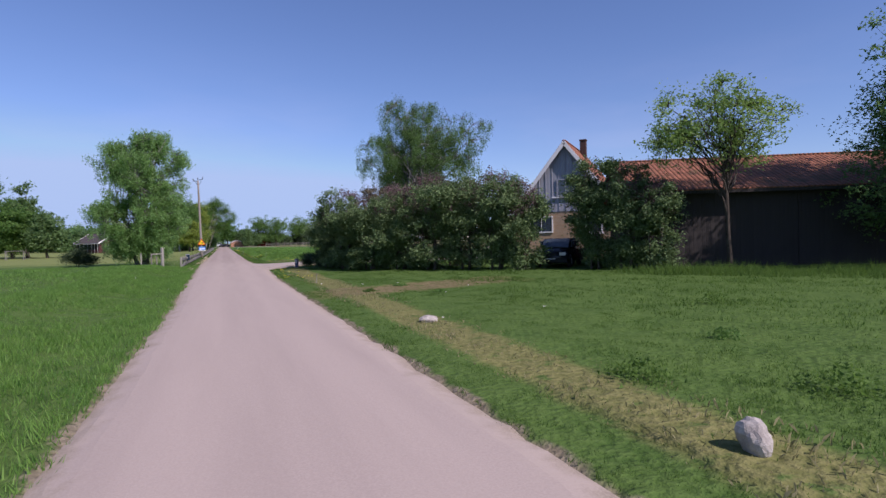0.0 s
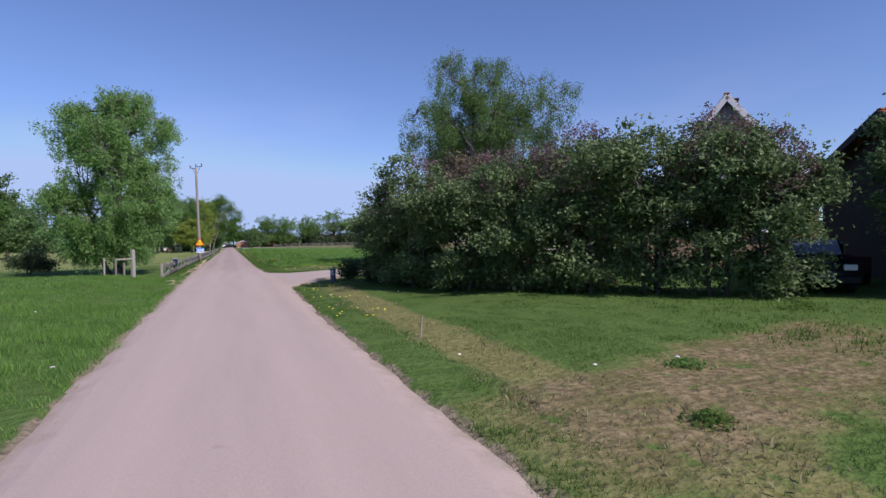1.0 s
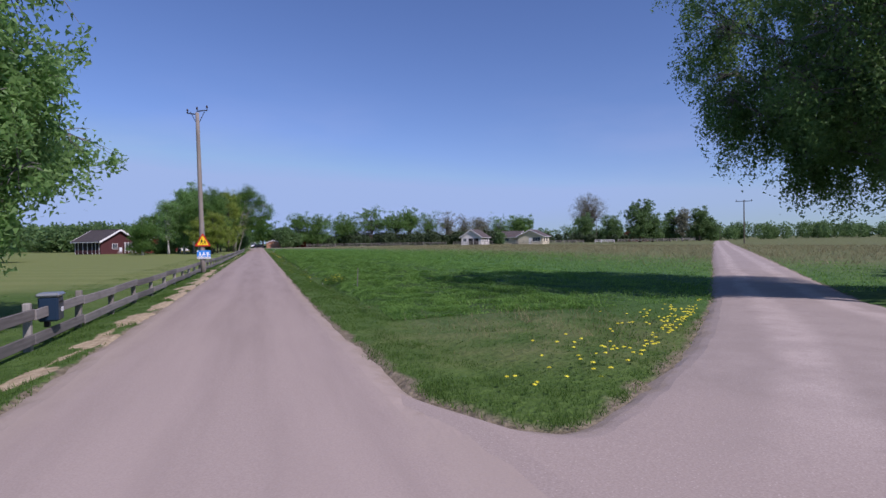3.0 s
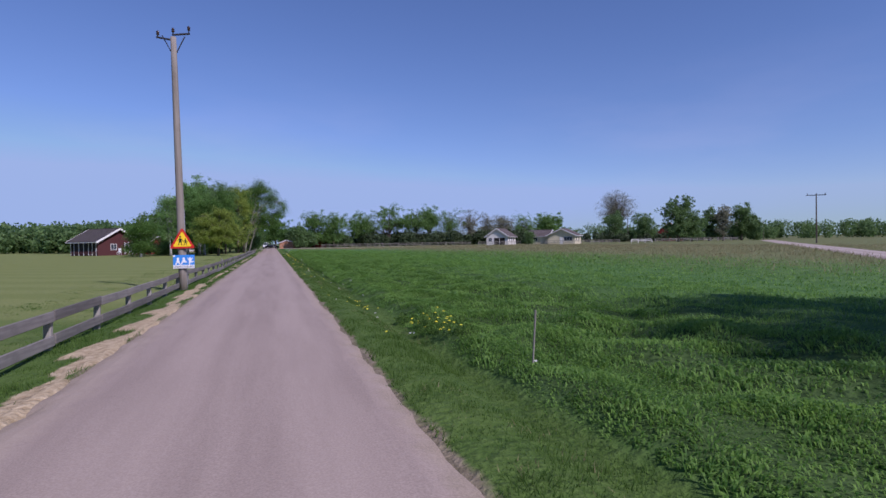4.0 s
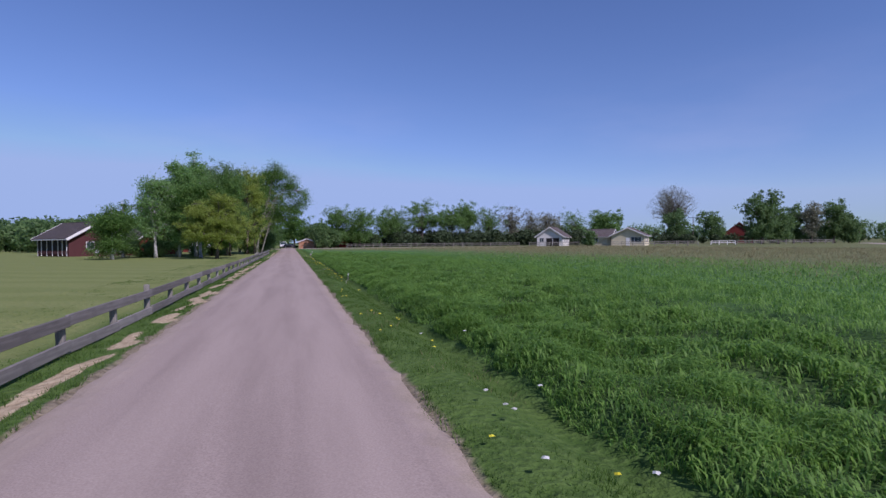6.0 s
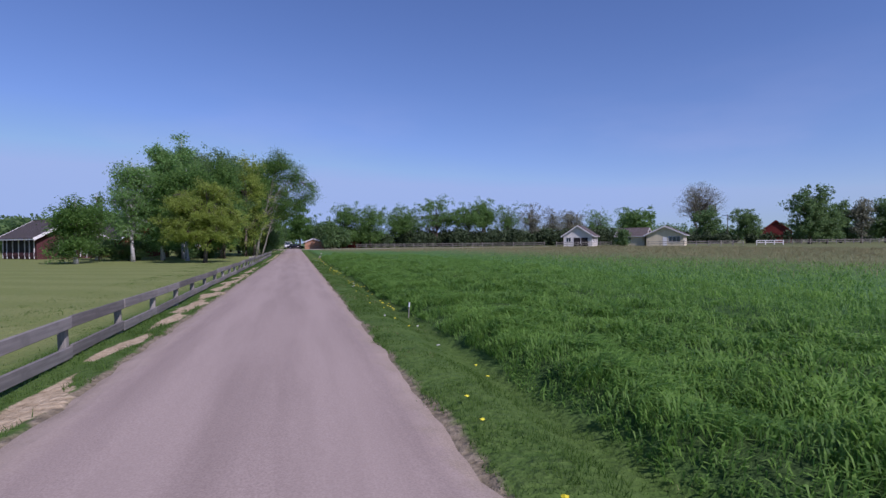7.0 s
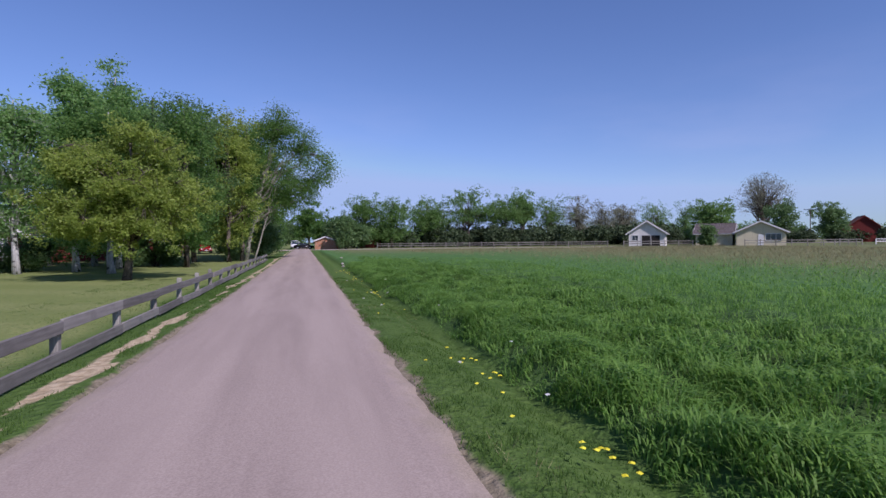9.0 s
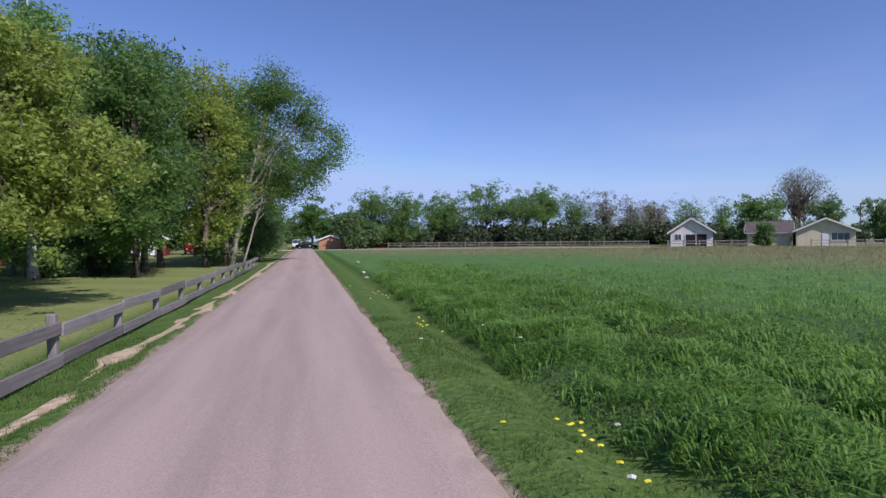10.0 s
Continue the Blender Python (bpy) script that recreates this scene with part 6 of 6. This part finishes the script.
# garden odds and ends
for x, y, w, c2, t in ((-27.8, 172.8, 0.9, "white_sign", "white garden chair on the cottage lawn"), (-14.2, 186.0, 2.2, "white_sign", "white sheets hung to dry under the trees")):
    e = empty("washing_line" if "sheets" in t else "garden_chair", pose(x, y, 0, 0, 0, -20), t, "washing line" if "sheets" in t else "chair")
    if "sheets" in t:
        for xx in (-1.3, 1.3):
            box("line_post", "post", e, xx, 0, 0.95, 0.08, 0.08, 2.0, 0.01)
        box("line", "iron", e, 0, 0, 1.85, 2.6, 0.015, 0.015, 0.002)
        for xx in (-0.7, 0.1, 0.75):
            box("sheet", c2, e, xx, 0, 1.2, 0.6, 0.03, 1.25, 0.008)
    else:
        box("seat", c2, e, 0, 0, 0.45, 0.6, 0.55, 0.06, 0.02)
        box("backrest", c2, e, 0, 0.28, 0.85, 0.6, 0.05, 0.8, 0.02)
        for xx in (-0.26, 0.26):
            for yy in (-0.22, 0.24):
                box("leg", c2, e, xx, yy, 0.2, 0.05, 0.05, 0.46, 0.008)


# ---- grass ----
def blades(name, x0, x1, y0, y1, density, height, width, material, label, mask=None, lean=0.35, tuft=0.0, vary=0.5, fine=False, lift=0.0):
    """Blades of grass over a stretch of ground, as one mass."""
    n = int((x1 - x0) * (y1 - y0) * density)
    x, y = x0 + (x1 - x0) * RNG.random(n), y0 + (y1 - y0) * RNG.random(n)
    if tuft:
        k = max(1, n // 14)
        tx, ty = x0 + (x1 - x0) * RNG.random(k), y0 + (y1 - y0) * RNG.random(k)
        pick = RNG.integers(k, size=n)
        mixed = RNG.random(n) < 0.7
        x = np.where(mixed, tx[pick] + RNG.normal(size=n) * tuft, x)
        y = np.where(mixed, ty[pick] + RNG.normal(size=n) * tuft, y)
    off = road_off(x, y) + 0.10 * wave(x, y, 3.0, 5)
    keep = off > (0.10 + 0.14 * np.exp(-((x - 5) ** 2 + (y - 41) ** 2) / 60)) * RNG.random(n) ** 1.5
    if lift:
        keep = np.ones(n, bool)
    if mask is not None:
        keep &= mask(x, y)
    x, y = x[keep], y[keep]
    n = len(x)
    z = ground_z(x, y) - 0.02 + lift
    patch = 0.75 + 0.30 * np.sin(x * 0.9 + 1.7 * np.sin(y * 0.37)) * np.cos(y * 0.71 + np.sin(x * 0.5)) + 0.42 * np.sin(x * 4.1 + 2.3 * np.sin(y * 1.9)) * np.cos(y * 3.4 + 1.5 * np.sin(x * 2.7))
    h = height * np.clip(patch, 0.18, 1.6) * (1 - vary / 2 + vary * RNG.random(n))
    a = RNG.random(n) * 2 * math.pi
    d = np.stack([np.cos(a), np.sin(a)], -1) * (h * lean * (0.3 + RNG.random(n)))[:, None]
    b = RNG.random(n) * 2 * math.pi
    s = np.stack([np.cos(b), np.sin(b)], -1) * (width * (0.6 + 0.8 * RNG.random(n)) / 2)[:, None]
    P = np.stack([x, y], -1)
    i = np.arange(n)[:, None]
    if fine:
        V = np.empty((n, 3, 3))
        V[:, 2, :2], V[:, 2, 2] = P + d, z + h
        T = i * 3 + np.array([[0, 1, 2]])
    else:
        V = np.empty((n, 4, 3))
        V[:, 2, :2], V[:, 2, 2] = P + d * 0.4 + s * 0.7, z + h * 0.75
        V[:, 3, :2], V[:, 3, 2] = P + d, z + h
        T = np.concatenate([i * 4 + np.array([[0, 1, 2]]), i * 4 + np.array([[0, 2, 3]])])
    V[:, 0, :2], V[:, 0, 2] = P - s, z
    V[:, 1, :2], V[:, 1, 2] = P + s, z
    tagged(raw_mesh(name, V.reshape(-1, 3), T, material), label, "grass", kind="stuff")


def crop(name, x0, x1, y0, y1, density, height, width, label, mask=None, material="crop"):
    """Arching leaves of a lush crop, in swirling tussocks, as one mass."""
    n = int((x1 - x0) * (y1 - y0) * density)
    x, y = x0 + (x1 - x0) * RNG.random(n), y0 + (y1 - y0) * RNG.random(n)
    tuss = wave(x, y, 5.5, 21) + 0.5 * wave(x, y, 1.6, 22)
    keep = (RNG.random(n) < 0.80 + 0.35 * tuss) & (x > 2.74 + 0.10 * wave(x, y, 2.4, 23)) & off_lanes(x, y)
    if mask is not None:
        keep &= mask(x, y)
    x, y, tuss = x[keep], y[keep], tuss[keep]
    n = len(x)
    z = ground_z(x, y) - 0.02
    h = height * np.clip(0.82 + 0.30 * tuss, 0.4, 1.4) * (0.65 + 0.6 * RNG.random(n)) * np.interp(y, [48, 78, 90, 120, 140], [0.42, 0.6, 1.0, 1.0, 0.85]) * np.clip(0.55 + 0.5 * (x - 2.7) / np.interp(y, [70, 85], [3.0, 0.5]), 0.3, 1)
    a = 3.4 * wave(x, y, 2.6, 24) + 2.2 * wave(x, y, 7.5, 25) + 0.9 * RNG.normal(size=n)
    d = np.stack([np.cos(a), np.sin(a)], -1)
    s = np.stack([-d[:, 1], d[:, 0]], -1) * (width * (0.6 + 0.8 * RNG.random(n)) / 2)[:, None]
    bend = 0.2 + 0.35 * RNG.random(n)
    far = bend + 0.35 + 0.5 * RNG.random(n)
    drop = 1.12 - 0.62 * far * RNG.random(n)
    P = np.stack([x, y], -1)
    V = np.empty((n, 4, 3))
    V[:, 0, :2], V[:, 0, 2] = P, z
    V[:, 1, :2], V[:, 1, 2] = P + d * (h * bend)[:, None] + s, z + h * 0.82
    V[:, 2, :2], V[:, 2, 2] = P + d * (h * far)[:, None], z + h * drop
    V[:, 3, :2], V[:, 3, 2] = P + d * (h * bend)[:, None] - s, z + h * 0.80
    i = np.arange(n)[:, None]
    tagged(raw_mesh(name, V.reshape(-1, 3), i * 4 + np.array([[0, 1, 2, 3]]), material), label, "grass", kind="stuff")


def off_lanes(x, y):
    """True where no side lane runs."""
    return lane_off(x, y) > 0.0


def off_bare(x, y):
    n1 = np.sin(x * 3.1 + 2 * np.sin(y * 1.3)) * np.cos(y * 2.3 + x)
    strip = (np.abs(x - 2.75 - 0.012 * y) < 0.5 + 0.16 * n1) & (y < 33)
    track = (np.abs(y - 17.2 - 0.28 * (x - 4)) < 1.25 + 0.5 * n1) & (x > 2.3) & (x < 9.6)
    return off_lanes(x, y) & ~((strip & (RNG.random(len(x)) < 0.86)) | (track & (RNG.random(len(x)) < 0.84)))


def sand_gap(x, y):
    return RNG.random(len(x)) > 1.15 * sand_at(x, y)


MEADOW, CROP = "short rough meadow grass", "tall lush grass growing in the field"
blades("grass", 1.45, 7.0, -2, 45, 760, 0.055, 0.012, "grass", MEADOW, off_bare, 0.6, 0.06, 0.5, True)
blades("grass", 7.0, 20.0, 0, 44, 150, 0.085, 0.022, "grass", MEADOW, off_lanes, 0.6, 0.1, 0.5, True)
blades("grass", -6.0, -1.85, 1, 45, 520, 0.14, 0.014, "crop", MEADOW, sand_gap, 0.7, 0.08, 0.5, True)
blades("grass", -20.0, -6.0, 4, 52, 100, 0.14, 0.028, "crop", MEADOW, None, 0.7, 0.12, 0.5, True)
blades("grass", -3.6, -1.9, 45, 142, 650, 0.08, 0.013, "grass", MEADOW, sand_gap, 0.6, 0.06, 0.5, True)
blades("grass", -7.5, -3.6, 45, 145, 120, 0.05, 0.018, "grass", MEADOW, None, 0.5, 0.08, 0.5, True)
blades("grass", 1.25, 2.7, 44, 142, 760, 0.075, 0.012, "grass", MEADOW, off_lanes, 0.6, 0.06, 0.5, True)


def thinning(y0, y1, x0=1e3, x1=2e3):
    """Off the lanes, and thinner and thinner between y0 and y1 and between x0 and x1."""
    return lambda x, y: off_lanes(x, y) & (RNG.random(len(x)) > (y - y0) / (y1 - y0)) & (RNG.random(len(x)) > (x - x0) / (x1 - x0))


crop("field_grass", 2.6, 4.7, 50, 156, 1050, 0.25, 0.017, CROP, thinning(136, 160))
crop("field_grass", 4.7, 8.0, 50, 170, 430, 0.25, 0.026, CROP, thinning(130, 172))
crop("field_grass", 8.0, 14.0, 50, 165, 165, 0.22, 0.023, CROP, thinning(120, 168))
crop("field_grass", 14.0, 34.0, 50, 160, 38, 0.19, 0.042, CROP, thinning(110, 165, 16, 34))
crop("field_edge_grass", 2.6, 8.5, 44, 56, 150, 0.16, 0.014, "short rough grass in the corner between the roads", lambda x, y: RNG.random(len(x)) > (y - 50) / 6, "grass")
blades("verge_straw", 1.5, 2.9, 52, 150, 60, 0.09, 0.010, "dry", "dry straw-coloured grass on the verge", lambda x, y: np.sin(y * 0.9 + 2 * np.sin(y * 0.23)) + np.sin(x * 3 + y * 0.6) > 0.3, 0.9, 0.12, 0.8, True)
blades("yard_grass", 14, 24, 6, 19, 200, 0.34, 0.022, "grass", "tall uncut grass before the barn", lambda x, y: (0.83 * x + 0.56 * y > 20.7 + 0.5 * np.sin(x * 1.7 + y)) & (0.83 * x + 0.56 * y < 24.2), 0.7, 0.15, 0.9, True)
blades("dry_grass", 2.2, 3.6, -2, 33, 90, 0.07, 0.012, "dry", "dry straw-coloured grass", None, 0.7)
blades("seed_grass", 16, 80, 60, 215, 9, 0.34, 0.035, "dry", "pale grass gone to seed at the far side of the field", lambda x, y: off_lanes(x, y) & (RNG.random(len(x)) < np.maximum((x - 18) / 26, (y - 168) / 40)), 0.7, 0.3, 0.8, True)
blades("dry_grass", 2.4, 9.0, 45.0, 52.5, 110, 0.16, 0.009, "dry", "dry straw-coloured grass", lambda x, y: off_lanes(x, y) & (RNG.random(len(x)) < 1.2 * np.exp(-((x - 4.9) / 1.7) ** 2 - ((y - 48.0) / 1.8) ** 2)), 0.7, 0.12, 0.9, True)


def drive_mouth(x, y):
    """Scattered patches of trodden grass on the gravel between the lane and the drive."""
    inside = -road_off(x, y)
    u, v = ((x - 5.2) * 0.66 + (y - 39.3) * 0.75), ((x - 5.2) * 0.75 - (y - 39.3) * 0.66)
    isle = np.exp(-(u / 0.95) ** 4 - (v / 0.36) ** 4) * 1.5
    seam = np.exp(-(((x - 8.2) * 0.72 - (y - 42.2) * 0.69) / 0.7) ** 2) * (x > 5.5) * (x < 9.6) * 0.55
    rim = np.exp(-(inside / 0.7) ** 2) * 0.3 * (x < 7.2) * (y < 40.5)
    return (inside > -0.05) & (RNG.random(len(x)) < isle + (seam + rim) * np.clip(0.35 + 0.9 * wave(x, y, 4.0, 31), 0, 1)) & (x + y > 39.4)


blades("worn_grass", 3.0, 10.0, 36.0, 44.5, 900, 0.055, 0.012, "grass", "trodden grass on the gravel at the drive", drive_mouth, 0.7, 0.0, 0.6, True, 0.12)
blades("worn_straw", 3.0, 10.0, 36.0, 44.5, 500, 0.04, 0.012, "dry", "dry trodden straw on the gravel at the drive", drive_mouth, 0.9, 0.0, 0.6, True, 0.12)


def flowers(name, spots, material, size, label):
    """Small flower heads on the grass: rosettes of short rays, too many to count."""
    V, T = [], []
    for x, y, h in spots:
        z = float(ground_z(x, y)) + h
        a0 = RNG.random() * 6.28
        i = len(V)
        V.append((x, y, z + size * 0.35))
        for k in range(7):
            a = a0 + 2 * math.pi * k / 7
            V.append((x + size * math.cos(a), y + size * math.sin(a), z - size * 0.3 * (k % 2)))
        for k in range(7):
            T.append((i, i + 1 + k, i + 1 + (k + 1) % 7))
    tagged(raw_mesh(name, np.array(V), np.array(T), material), label, "flowers", kind="stuff")


def pebbles(name, n, label):
    """Loose stones swept together on the junction."""
    V, T = [], []
    for _ in range(n):
        x, y = RNG.normal(2.7, 0.9), RNG.normal(36.8, 1.8)
        if x < 1.0 or not (32 < y < 44):
            continue
        r = 0.006 + 0.010 * RNG.random() ** 2
        a0, i = RNG.random() * 6.28, len(V)
        for k in range(5):
            a = a0 + 1.2566 * k
            V.append((x + r * math.cos(a), y + r * math.sin(a), 0.035))
        V.append((x, y, 0.04 + 0.6 * r))
        T += [(i + k, i + (k + 1) % 5, i + 5) for k in range(5)]
    tagged(raw_mesh(name, np.array(V), np.array(T), "lane"), label, "gravel", kind="stuff")


pebbles("loose_gravel", 2200, "loose pale stones on the junction")
fr = random.Random(11)
spots = []
for n_here, mx, my in ((60, 7.2, 47.2), (34, 6.2, 46.2), (34, 4.4, 44.8), (10, 3.0, 44.0)):
    for _ in range(n_here):
        fx, fy = fr.gauss(mx, 0.5), fr.gauss(my, 0.35)
        spots.append((fx, max(fy, 43.8 + 0.87 * (fx - 3.5)), fr.uniform(0.12, 0.32)))
spots += [(fr.uniform(1.6, 3.0), fr.uniform(24, 34), 0.08) for _ in range(34)]
spots += [(fr.gauss(7.2, 0.8), fr.gauss(36.4, 0.6), 0.12) for _ in range(40)]
for _ in range(22):
    along, over = fr.uniform(-0.8, 0.8), fr.uniform(-0.26, 0.26)
    spots.append((5.2 + 0.66 * along + 0.75 * over, 39.3 + 0.75 * along - 0.66 * over, 0.145))
for yy in (65.5, 104.5, 112, 121, 124, 134.6, 140.5, 147):
    spots += [(fr.gauss(2.25, 0.13), fr.gauss(yy, 0.35), fr.uniform(0.08, 0.2)) for _ in range(9)]
spots += [(fr.uniform(1.5, 2.6), fr.uniform(60, 150), 0.09) for _ in range(60)]
spots += [(fr.uniform(2.55, 3.25), fr.uniform(60.8, 62.5), fr.uniform(0.14, 0.3)) for _ in range(26)]
flowers("dandelions", spots, "yellow", 0.026, "yellow dandelions in the grass")
spots = [(fr.uniform(1.7, 8), fr.uniform(8, 34), 0.10) for _ in range(14)] + [(fr.uniform(1.6, 3.2), fr.uniform(58, 140), 0.14) for _ in range(40)] + [(fr.uniform(-6, -2.4), fr.uniform(20, 60), 0.12) for _ in range(6)]
flowers("seed_heads", spots, "seedhead", 0.03, "white dandelion seed heads in the grass")
